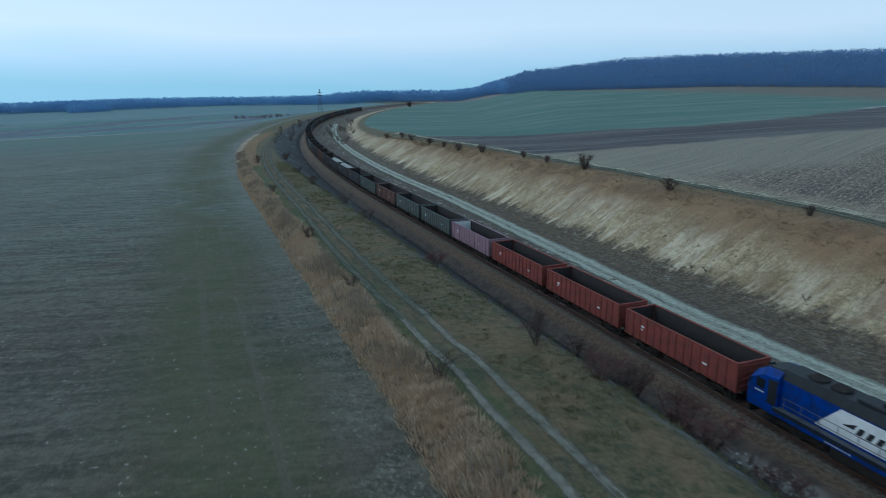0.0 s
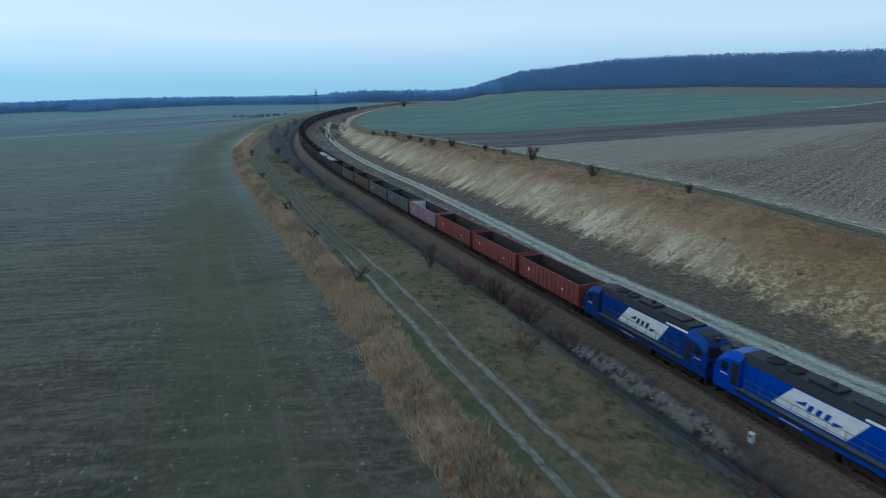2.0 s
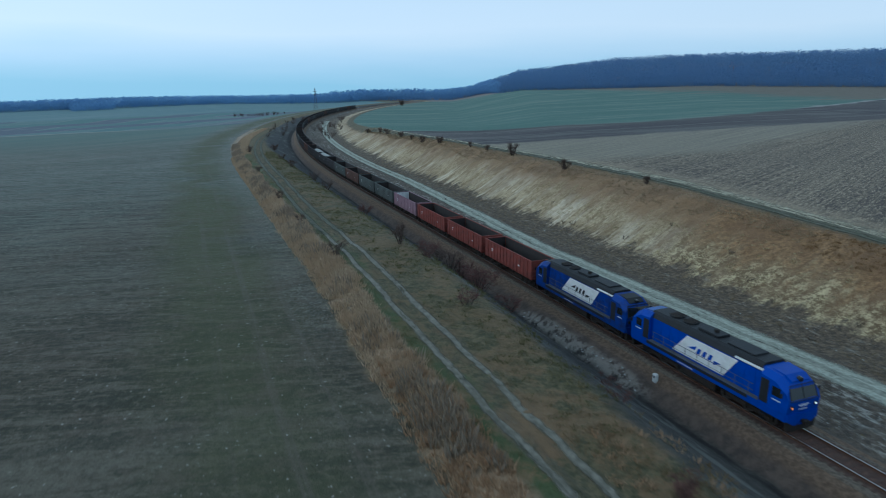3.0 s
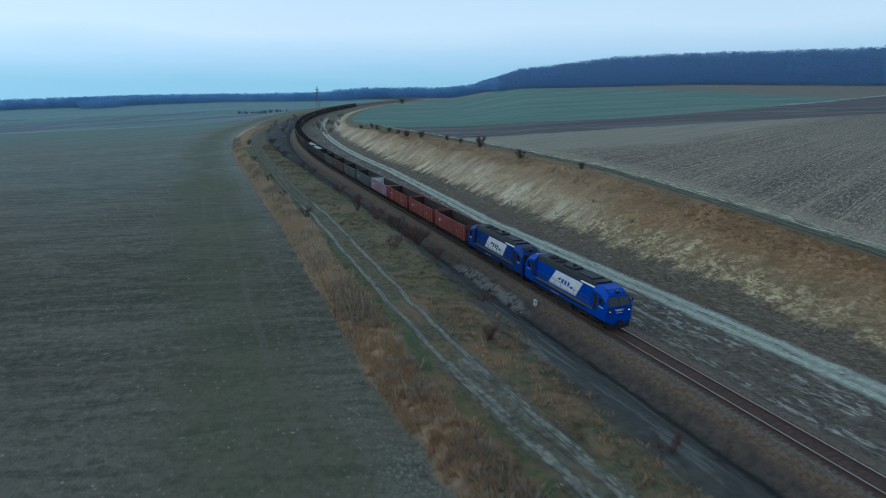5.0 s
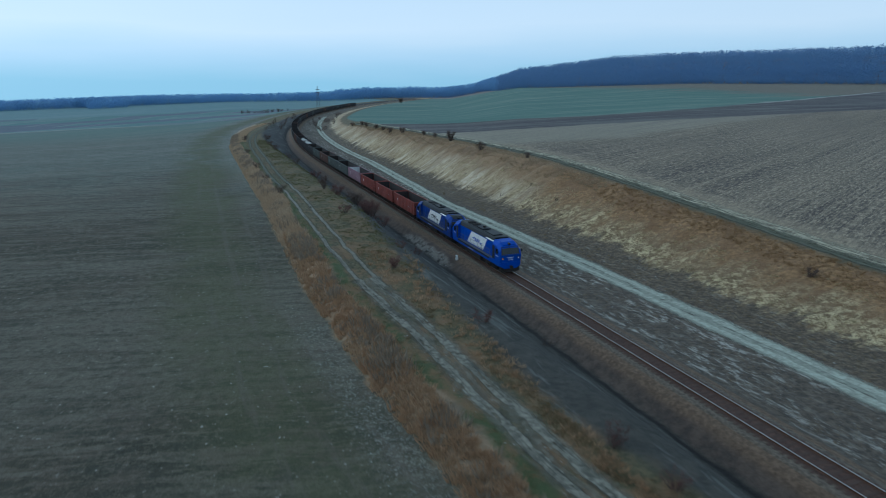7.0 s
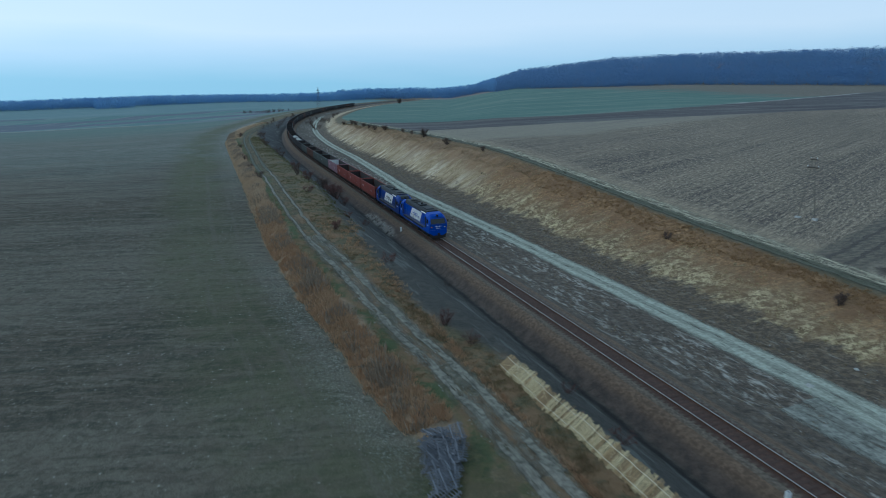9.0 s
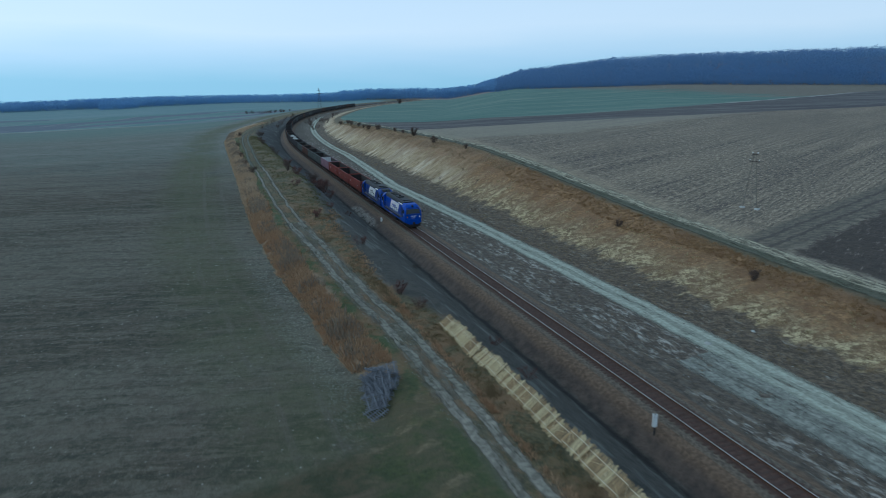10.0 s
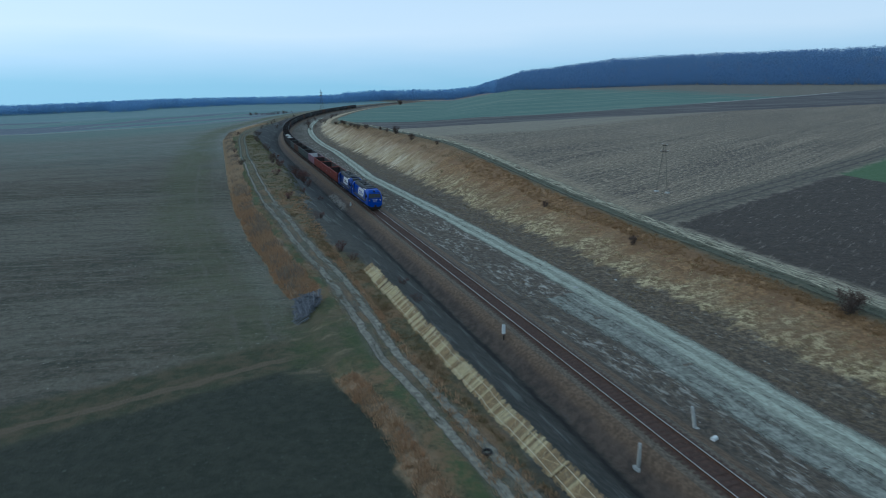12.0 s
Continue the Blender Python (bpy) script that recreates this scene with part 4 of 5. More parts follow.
    for x in (-4.2, -2.6):
        rod(bm, (x, 0, 4.28), (x, 0, 4.4), 0.62, sides=24)
    box(bm, -1.2, 1.0, -0.6, 0.6, 4.28, 4.48, 0.06)
    box(bm, 2.0, 4.6, -0.7, 0.7, 4.28, 4.42, 0.05)
    roof = part("roof", bm, GREY_DARK, loco, "sooty dark grey roof")
    for x in (-4.2, -2.6):
        bm = bmesh.new()
        for i in range(7):
            box(bm, x - 0.55, x + 0.55, -0.48 + i * 0.16, -0.42 + i * 0.16, 4.4, 4.44)
        part("fan_grille", bm, IRON, roof)
    bm = bmesh.new()
    rod(bm, (0.2, 0, 4.45), (0.2, 0, 4.7), 0.2, sides=12)
    part("exhaust_stack", bm, IRON, roof)
    # cabs
    for sg in (1, -1):
        f = [(sg * a, b) for a, b in ((5.95, 1.62), (8.33, 1.62), (8.42, 2.5), (8.02, 3.62), (7.35, 4.02), (5.95, 4.16))]
        bm = bmesh.new()
        prism(bm, f, 'y', -1.46, 1.46)
        edges = [e for e in bm.edges if min(v.co.z for v in e.verts) > 3.55 and abs(e.verts[0].co.y) > 1.4 and abs(e.verts[1].co.y) > 1.4 and e.verts[0].co.y * e.verts[1].co.y > 0]
        bmesh.ops.bevel(bm, geom=edges, offset=0.42, segments=1, affect='EDGES')
        cab = part("cab", bm, blue, loco, "blue driving cab with sloping windscreen")
        bm = bmesh.new()
        n = Vector((0.942, 0, 0.336))

        def face(y, t, out):
            x, z = 8.42 - 0.40 * t, 2.5 + 1.12 * t
            return (sg * (x + n.x * out), y, z + n.z * out)
        corners = [(-1.2, 0.12), (1.2, 0.12), (1.12, 0.8), (-1.12, 0.8)]
        a = [bm.verts.new(face(y, t, -0.02)) for y, t in corners]
        b = [bm.verts.new(face(y, t, 0.012)) for y, t in corners]
        bm.faces.new(a), bm.faces.new(b)
        for i in range(4):
            bm.faces.new((a[i], a[(i + 1) % 4], b[(i + 1) % 4], b[i]))
        bmesh.ops.recalc_face_normals(bm, faces=bm.faces)
        part("windscreen", bm, GLASS, cab, "dark windscreen")
        bm = bmesh.new()
        for y, t0, t1 in ((-1.24, 0.04, 0.96), (1.24, 0.04, 0.96), (0.0, 0.1, 0.92)):
            rod(bm, face(y, t0, 0.015), face(y * 0.93, t1, 0.015), 0.03, sides=6)
        for t in (0.05, 0.96):
            w = 1.24 if t < 0.5 else 1.13
            rod(bm, face(-w, t, 0.015), face(w, t, 0.015), 0.03, sides=6)
        part("windscreen_frame", bm, GREY_DARK, cab, "dark windscreen frame")
        for side in (-1, 1):
            lo, hi = sorted((side * 1.455, side * 1.472))
            for x0, x1, z0, z1, nm, mt, lb in ((7.0, 7.7, 2.6, 3.25, "side_window", GLASS, "dark side window"), (6.02, 6.72, 1.75, 3.5, "cab_door", GREY_DARK, "dark grey cab door")):
                bm = bmesh.new()
                box(bm, min(sg * x0, sg * x1), max(sg * x0, sg * x1), lo, hi, z0, z1)
                part(nm, bm, mt, cab, lb)
            bm = bmesh.new()
            for i in range(4):
                xx = 7.05 + i * 0.19
                box(bm, min(sg * xx, sg * (xx + 0.13)), max(sg * xx, sg * (xx + 0.13)), lo - 0.003, hi + 0.003, 2.28, 2.38)
            part("number_bars", bm, WHITE, cab, "row of white marks")
            bm = bmesh.new()
            rod(bm, (sg * 7.95, side * 1.46, 3.1), (sg * 8.05, side * 1.75, 3.1), 0.02, sides=6)
            box(bm, min(sg * 8.0, sg * 8.06), max(sg * 8.0, sg * 8.06), side * 1.75 - 0.1, side * 1.75 + 0.1, 2.8, 3.15, 0.02)
            part("mirror", bm, GREY_DARK, cab)
            bm = bmesh.new()
            rod(bm, (sg * 8.36, side * 1.1, 2.12), (sg * 8.43, side * 1.1, 2.12), 0.15, sides=14)
            part("headlight_housing", bm, GREY_DARK, cab)
            bm = bmesh.new()
            rod(bm, (sg * 8.42, side * 1.1, 2.12), (sg * 8.45, side * 1.1, 2.12), 0.075, sides=14)
            lit = sg > 0 and blue is BLUE
            part("headlight", bm, (LAMP_ON if side < 0 else LAMP_WHITE) if lit else GLASS, cab, ("lit orange lamp" if side < 0 else "lit white lamp") if lit else "unlit headlamp")
        bm = bmesh.new()
        for z, w, h in ((2.24, 0.5, 0.06), (2.14, 0.34, 0.05), (1.9, 0.36, 0.05)):
            a0 = 8.33 + 0.09 * (z - 1.62) / 0.88
            box(bm, min(sg * a0, sg * (a0 + 0.03)), max(sg * a0, sg * (a0 + 0.03)), -w, w, z - h / 2, z + h / 2)
        part("front_emblem", bm, WHITE, cab, "white bars of an emblem")
        bm = bmesh.new()
        prism(bm, [(-1.42, 1.62), (1.42, 1.62), (1.36, 1.1), (0.8, 0.78), (-0.8, 0.78), (-1.36, 1.1)], 'x', min(sg * 8.2, sg * 8.44), max(sg * 8.2, sg * 8.44))
        part("apron", bm, blue, loco)
        bm = bmesh.new()
        prism(bm, [(-1.3, 1.05), (1.3, 1.05), (1.25, 0.4), (0.7, 0.28), (-0.7, 0.28), (-1.25, 0.4)], 'x', min(sg * 8.15, sg * 8.38), max(sg * 8.15, sg * 8.38))
        part("pilot", bm, IRON, loco, "grimy black pilot plate")
        bm = bmesh.new()
        prism(bm, [(sg * 6.3, 4.05), (sg * 7.35, 3.98), (sg * 7.9, 3.7), (sg * 7.9, 3.78), (sg * 7.35, 4.08), (sg * 6.3, 4.16)], 'y', -0.8, 0.8)
        part("cab_roof", bm, (BLUE_PALE if sg < 0 else BLUE) if blue is BLUE else GREY_DARK, cab, "sloping cab roof")
        bm = bmesh.new()
        rod(bm, (sg * 7.7, 0, 3.9), (sg * 8.0, 0, 3.86), 0.16, sides=12)
        part("top_lamp", bm, GLASS, cab)
        for side in (-1, 1):
            bm = bmesh.new()
            for i in range(3):
                box(bm, min(sg * 6.1, sg * 6.6), max(sg * 6.1, sg * 6.6), side * 1.3 - 0.13, side * 1.3 + 0.13, 0.45 + i * 0.33, 0.48 + i * 0.33)
            rod(bm, (sg * 6.1, side * 1.4, 0.42), (sg * 6.1, side * 1.4, 1.1), 0.02, sides=6)
            rod(bm, (sg * 6.6, side * 1.4, 0.42), (sg * 6.6, side * 1.4, 1.1), 0.02, sides=6)
            part("step_ladder", bm, GREY_DARK, loco)
        build_coupler(loco, sg * 8.3, sg)
        build_bogie(loco, sg * 4.6, [-2.1, 0.0, 2.1], 0.52, 2.1)
    bm = bmesh.new()
    box(bm, -1.9, 1.9, -1.35, 1.35, 0.32, 1.05, 0.12)
    part("fuel_tank", bm, IRON, loco, "grimy fuel tank")
    return loco


def build_gondola(paint, inside, label, pale_end=False, load=False):
    """An open goods wagon with ribbed sides, empty or with a pale load."""
    w = thing("gondola_wagon", label, "railway wagon", "wagons of the train")
    L, H0, H1, W = 12.73, 1.22, 3.46, 1.5
    for y in (-W, W):
        bm = bmesh.new()
        box(bm, -L / 2, L / 2, y - 0.025, y + 0.025, H0, H1)
        side = part("side_wall", bm, paint, w)
        for i in range(15):
            x = -L / 2 + 0.08 + i * (L - 0.16) / 14
            k = 1 if y > 0 else -1
            bm = bmesh.new()
            wd = 0.11 if i % 2 == 0 else 0.06
            prism(bm, [(x - wd, y + k * 0.025), (x + wd, y + k * 0.025), (x + wd * 0.6, y + k * 0.11), (x - wd * 0.6, y + k * 0.11)], 'z', H0, H1 - 0.05)
            part("rib", bm, paint, side)
        bm = bmesh.new()
        box(bm, -L / 2 - 0.02, L / 2 + 0.02, y - 0.07, y + 0.07, H1 - 0.05, H1 + 0.05, 0.02)
        part("top_rail", bm, paint, side)
        bm = bmesh.new()
        k = 1 if y > 0 else -1
        lo, hi = sorted((y + k * 0.026, y + k * 0.032))
        for x0, x1, z0, z1 in ((-4.5, -3.95, 2.45, 2.62), (-4.5, -4.1, 2.2, 2.32), (3.0, 3.5, 2.1, 2.24)):
            box(bm, x0, x1, lo, hi, z0, z1)
        part("stencil_bars", bm, WHITE, side, "small pale stencilled marks")
    for x in (-L / 2, L / 2):
        k = 1 if x > 0 else -1
        bm = bmesh.new()
        box(bm, x - 0.03, x + 0.03, -W, W, H0, H1)
        end = part("end_wall", bm, paint, w)
        for i in range(4):
            z = H0 + 0.35 + i * 0.52
            bm = bmesh.new()
            box(bm, min(x + k * 0.03, x + k * 0.1), max(x + k * 0.03, x + k * 0.1), -W + 0.09, W - 0.09, z, z + 0.12)
            part("end_beam", bm, paint, end)
        for y in (-W, W):
            bm = bmesh.new()
            box(bm, x - 0.08, x + 0.08, y - 0.08, y + 0.08, H0, H1 + 0.06)
            part("corner_post", bm, paint, end)
        bm = bmesh.new()
        box(bm, x - 0.07, x + 0.07, -W + 0.09, W - 0.09, H1 - 0.05, H1 + 0.05)
        part("end_rail", bm, paint, end)
        if pale_end and k < 0:
            bm = bmesh.new()
            box(bm, x + 0.04, x + 0.055, -W + 0.05, W - 0.05, H0 + 0.12, H1 - 0.08)
            part("inner_end", bm, WHITE, end, "whitish inner end wall")
        bm = bmesh.new()
        for i in range(5):
            rod(bm, (x + k * 0.16, -W + 0.1, 1.4 + i * 0.4), (x + k * 0.16, -W + 0.5, 1.4 + i * 0.4), 0.015, sides=5)
        part("ladder", bm, paint, w)
        build_coupler(w, x, k)
        build_bogie(w, k * 4.33, [-0.925, 0.925], 0.475, 0.925)
    bm = bmesh.new()
    box(bm, -L / 2 + 0.04, L / 2 - 0.04, -W + 0.03, W - 0.03, H0 + 0.02, H0 + 0.1)
    part("floor", bm, inside, w, "dirty wagon floor, darkened for shade inside")
    if load:
        vs, fs = [], []
        for i in range(25):
            for j in range(9):
                x, y = -L / 2 + 0.1 + i * (L - 0.2) / 24, -W + 0.06 + j * (2 * W - 0.12) / 8
                vs.append((x, y, 2.7 + 0.75 * math.sin(math.pi * j / 8) * (0.75 + 0.25 * math.cos(i * 1.1)) + 0.12 * noise.noise(Vector((x * 1.5, y * 1.5, 3)))))
        for i in range(24):
            for j in range(8):
                a = i * 9 + j
                fs.append((a, a + 9, a + 10, a + 1))
        o = new("load", mesh_of("load", vs, fs, CHALK, True))
        o.parent = w
        tagged(o, "pale heap of crushed stone")
    # thin dark sheets put the shade inside the wagon onto its walls
    for y in (-W + 0.032, W - 0.032):
        bm = bmesh.new()
        box(bm, -L / 2 + 0.05, L / 2 - 0.05, y - 0.006, y + 0.006, H0 + 0.1, H1 - 0.055)
        part("lining", bm, inside, w, "inner wall sheet, dark for shade and coal dirt")
    for x in (-L / 2 + 0.035, L / 2 - 0.035):
        if not (pale_end and x < 0):
            bm = bmesh.new()
            box(bm, x - 0.004, x + 0.004, -W + 0.09, W - 0.09, H0 + 0.1, H1 - 0.055)
            part("lining", bm, inside, w, "inner wall sheet, dark for shade and coal dirt")
    bm = bmesh.new()
    box(bm, -L / 2, L / 2, -0.3, 0.3, 0.82, H0, 0.02)
    for i in range(8):
        x = -L / 2 + 0.5 + i * (L - 1) / 7
        b = bmesh.new()
        box(b, x - 0.07, x + 0.07, -W, W, 1.0, H0 - 0.003)
        part("crossbeam", b, IRON, w)
    part("underframe", bm, IRON, w)
    for i in range(6):
        x = -4.6 + i * 1.84
        bm = bmesh.new()
        prism(bm, [(x - 0.6, 1.0), (x + 0.6, 1.0), (x + 0.5, 0.78), (x - 0.5, 0.78)], 'y', -1.35, 1.35)
        part("hopper_hatch", bm, IRON, w)
    return w


# near black: coal dirt plus the wagon's inner shade in the colour
INSIDE = worn("coal_dusty_steel", (0.02, 0.017, 0.017), (0.042, 0.026, 0.022), 0.6, 0.85)
RED = worn("red_oxide_paint", (0.215, 0.045, 0.032), (0.075, 0.03, 0.025), 0.65, 0.75)
LILAC = worn("faded_pink_paint", (0.27, 0.165, 0.20), (0.12, 0.08, 0.09), 0.5, 0.75)
SLATE = worn("grey_green_paint", (0.085, 0.10, 0.095), (0.05, 0.045, 0.04), 0.6, 0.75)
SOOT = worn("sooty_paint", (0.045, 0.045, 0.05), (0.05, 0.035, 0.03), 0.6, 0.8)
BROWN = worn("brown_wagon_paint", (0.11, 0.055, 0.04), (0.05, 0.035, 0.03), 0.6, 0.8)


def at_line(ob, s):
    x, y = plan(s, 0.0)
    ob.matrix_world = pose(float(x), float(y), 0, 0, 0, heading(s))
    return ob


def build_train():
    s = 86.0
    for blue, panel_mat, logo, label in ((BLUE, WHITE, BLUE, "bright blue diesel locomotive with a slanted white panel"),
                                         (BLUE_OLD, WHITE, GREY_DARK, "grimy dark blue diesel locomotive with a slanted white panel")):
        at_line(build_locomotive(blue, panel_mat, logo, label), s + 17.55 / 2)
        s += 17.55
    kinds = {}
    for key, paint, label in (("r", RED, "empty open goods wagon in red oxide paint"), ("l", LILAC, "empty open goods wagon in faded pinkish paint"),
                              ("g", SLATE, "empty open goods wagon in grey-green paint"), ("k", SOOT, "empty open goods wagon black with soot"),
                              ("b", BROWN, "empty open goods wagon in dull brown paint"), ("w", SOOT, "sooty open goods wagon heaped with pale stone")):
        kinds[key] = [paint, label, None]
    order = "rrrlggbgkwwkbkkgkkbkkkgkkkbkkgkkkkbkkkkgkkkbkk"
    for key in order:
        mid = s + 13.92 / 2 / math.hypot(1, slope_of_bend(s))
        k = kinds[key]
        if k[2] is None:
            k[2] = at_line(build_gondola(k[0], INSIDE, k[1], key == "l", key == "w"), mid)
        else:
            x, y = plan(mid, 0.0)
            copy_thing(k[2], pose(float(x), float(y), 0, 0, 0, heading(mid)))
        s += 13.92 / math.hypot(1, slope_of_bend(mid))


build_train()


# ---- grass, scrub and woods ----
def ground_z(s, d):
    """Ground with its small unevenness."""
    x, y = plan(s, d)
    x, y = float(x), float(y)
    z = float(height(s, d)) + float(ramp(2.4, 4.0, abs(d))) * 0.10 * noise.fractal(Vector((x * 0.35, y * 0.35, 0)), 0.9, 2.0, 5)
    if 19 < d < 34:
        g = noise.fractal(Vector((s * 0.33, d * 0.05, 5)), 0.9, 2.0, 4)
        z += 0.55 * g * float(ramp(19, 23, d) * (1 - ramp(31, 34, d))) * min(max(float(bank_right(s)) / 7, 0), 1)
    return Vector((x, y, z))


def tufts(name, label, spots, mat, blades, tall, lean=0.45, wide=0.06):
    """Clumps of grass blades at the spots (s, d, size), one object."""
    rng = random.Random(name)
    vs, fs = [], []
    for s, d, size in spots:
        p = ground_z(s, d)
        for _ in range(blades):
            a = rng.uniform(0, 2 * math.pi)
            r = rng.uniform(0, 0.28) * size
            b = p + Vector((r * math.cos(a), r * math.sin(a), -0.05))
            h = tall * size * rng.uniform(0.55, 1.15)
            k = rng.uniform(0.1, lean) * h
            c = rng.uniform(0, 2 * math.pi)
            w = wide * size * rng.uniform(0.7, 1.5)
            side = Vector((math.cos(c), math.sin(c), 0)) * w
            tip = b + Vector((k * math.cos(a), k * math.sin(a), h))
            i = len(vs)
            vs += [tuple(b - side), tuple(b + side), tuple(tip)]
            fs.append((i, i + 1, i + 2))
    return tagged(new(name, mesh_of(name, vs, fs, mat)), label, "grass", kind="stuff")


def scatter(seed, count, s0, s1, edges, keep=None, size=(0.7, 1.3), clump=0.12, bare=-0.08):
    """Random spots between the offsets edges(s), thinned where noise is low."""
    rng = random.Random(seed)
    out = []
    tries = 0
    while len(out) < count and tries < count * 12:
        tries += 1
        s = rng.uniform(s0, s1)
        a, b = edges(s)
        d = rng.uniform(a, b)
        if keep and not keep(s, d):
            continue
        if noise.noise(Vector((s * clump, d * clump * 1.6, seed))) + rng.uniform(-0.35, 0.35) < bare:
            continue
        out.append((s, d, rng.uniform(*size)))
    return out


def build_grass():
    bank = scatter(1, 17000, 28, 436, lambda s: (-27.6 + float(bank_shift(s)), -24.5 + float(bank_shift(s)) + 0.4 * math.sin(s * 0.23)) if s < 250 else (-26.4 + (s - 250) * 0.024, -22.4 + (s - 250) * 0.02), clump=0.3, size=(0.6, 1.25), bare=-2)
    bank += scatter(2, 1900, -90, 8, lambda s: (-27.4 + float(bank_shift(s)), -25.8 + float(bank_shift(s))), clump=0.3, size=(0.6, 1.2), bare=-0.6)
    weeds = scatter(11, 1500, 28, 300, lambda s: (-27.0 + float(bank_shift(s)), -24.6 + float(bank_shift(s))), clump=0.18, size=(0.9, 1.7), bare=0.12)
    tufts("dead_weeds", "grey-brown dead weeds standing in the bank grass", weeds, REED, 9, 0.55, 0.6, 0.04)
    tufts("dry_grass_bank", "tall orange-brown dry grass along the field edge", [q for q in bank if q[0] < 92 + 6 * math.sin(7 * q[1])], STRAW, 13, 0.42, 0.9, 0.032)
    tufts("pale_grass_bank", "tall pale tan dry grass along the field edge", [q for q in bank if q[0] >= 92 + 6 * math.sin(7 * q[1])], PALE_STRAW, 13, 0.42, 0.9, 0.032)
    slope = scatter(3, 5200, -90, 260, lambda s: (float(road_left_mid(s)) + 1.6, -12.9 if s < 40 else -15.6 if s < 78 else -13.6), clump=0.16)
    slope += scatter(4, 900, 30, 250, lambda s: (-24.4 + float(bank_shift(s)), float(road_left_mid(s)) - 1.3), clump=0.2, size=(0.5, 0.9))
    tufts("lane_side_grass", "brown winter grass beside the lane", [q for q in slope if q[0] < 86 + 5 * math.sin(3 * q[1])], SEDGE, 14, 0.22, 1.0, 0.026)
    tufts("olive_grass", "olive winter grass on the top of the bank", [q for q in slope if q[0] >= 86 + 5 * math.sin(3 * q[1])], OLIVE_GRASS, 14, 0.2, 1.0, 0.026)
    rust = scatter(5, 1100, -90, 84, lambda s: (float(road_left_mid(s)) + 1.5, -15.2 if s < 78 else -13.4), clump=0.22, size=(0.8, 1.3))
    tufts("rusty_grass", "patches of rust-brown dead grass", rust, STRAW, 13, 0.32, 0.9, 0.028)
    turf = scatter(6, 9500, -90, 340, lambda s: (28.4 + 0.8 * math.sin(s * 0.17) + float(ramp(80, 130, s)), float(road_rim_mid(s)) - 2.2), clump=0.15, bare=-0.5, size=(0.6, 1.2))
    tufts("rim_grass", "brown dry grass on the brow of the cutting", [q for q in turf if q[0] < 112], BROWN_GRASS, 12, 0.28, 0.9, 0.035)
    tufts("rim_straw", "tan dry grass on the brow of the cutting", [q for q in turf if q[0] >= 112], TAN_GRASS, 12, 0.26, 0.9, 0.035)
    face = scatter(7, 2200, -90, 170, lambda s: (20.5, 28.5), clump=0.3, size=(0.5, 1.1))
    tufts("slope_tussocks", "sparse tussocks on the sandy cutting", face, YELLOW_GRASS, 12, 0.26, 1.0, 0.035)
    low = scatter(8, 2400, -90, 260, lambda s: (14.2, 20.0), clump=0.2, size=(0.6, 1.1))
    low += scatter(9, 1500, -90, 230, lambda s: (3.6, 9.0), clump=0.25, size=(0.5, 0.9))
    tufts("trackside_grass", "low brown weeds beside the railway", low, SEDGE, 12, 0.2, 0.9, 0.026)


build_grass()


def build_bush(name, label, category, s, d, tall, wide, mat, seed, stems=9, twigs=26, group="leafless bushes"):
    """Leafless shrub: stems that fork into limbs, and a haze of thin twigs."""
    rng = random.Random(seed)
    o = thing(name, label, category, group)
    o.location = ground_z(s, d)
    o.rotation_euler.z = rng.uniform(0, 6.28)
    vs, fs = [], []
    tv, tf = [], []

    def limb(a, b, r0, r1, out, faces):
        n = (b - a).normalized()
        u = n.orthogonal().normalized()
        v = n.cross(u)
        i = len(out)
        for p, r in ((a, r0), (b, r1)):
            for k in range(3):
                t = k * 2.0944
                out.append(tuple(p + (u * math.cos(t) + v * math.sin(t)) * r))
        for k in range(3):
            m = (k + 1) % 3
            faces.append((i + k, i + m, i + 3 + m, i + 3 + k))

    for _ in range(stems):
        a = rng.uniform(0, 6.28)
        base = Vector((math.cos(a), math.sin(a), 0)) * rng.uniform(0, 0.16) * wide + Vector((0, 0, -0.1))
        tip = Vector((math.cos(a) * wide * rng.uniform(0.15, 0.5), math.sin(a) * wide * rng.uniform(0.15, 0.5), tall * rng.uniform(0.5, 0.85)))
        mid = base.lerp(tip, 0.5) + Vector((rng.uniform(-1, 1), rng.uniform(-1, 1), 0.4)) * 0.08 * tall
        r = 0.018 * tall
        limb(base, mid, r, r * 0.7, vs, fs)
        limb(mid, tip, r * 0.7, r * 0.35, vs, fs)
        for _ in range(twigs):
            t = rng.uniform(0.25, 1.0)
            p = mid.lerp(tip, t) if rng.random() < 0.7 else base.lerp(mid, t)
            q = Vector((rng.gauss(0, 1), rng.gauss(0, 1), rng.gauss(0.55, 0.7))).normalized() * tall * rng.uniform(0.14, 0.34)
            e = p + q
            side = q.orthogonal().normalized() * 0.011 * tall
            i = len(tv)
            tv += [tuple(p - side), tuple(p + side), tuple(e)]
            tf.append((i, i + 1, i + 2))
            for _ in range(2):
                p2 = p.lerp(e, rng.uniform(0.4, 0.9))
                q2 = (q.normalized() + Vector((rng.gauss(0, 0.8), rng.gauss(0, 0.8), rng.gauss(0.1, 0.6)))).normalized() * tall * rng.uniform(0.07, 0.17)
                sd = q2.orthogonal().normalized() * 0.009 * tall
                i = len(tv)
                tv += [tuple(p2 - sd), tuple(p2 + sd), tuple(p2 + q2)]
                tf.append((i, i + 1, i + 2))
    for nm, v, f, m in (("branchwork", vs, fs, BARK), ("crown", tv, tf, mat)):
        k = new(nm, mesh_of(nm, v, f, m))
        k.parent = o
    return o


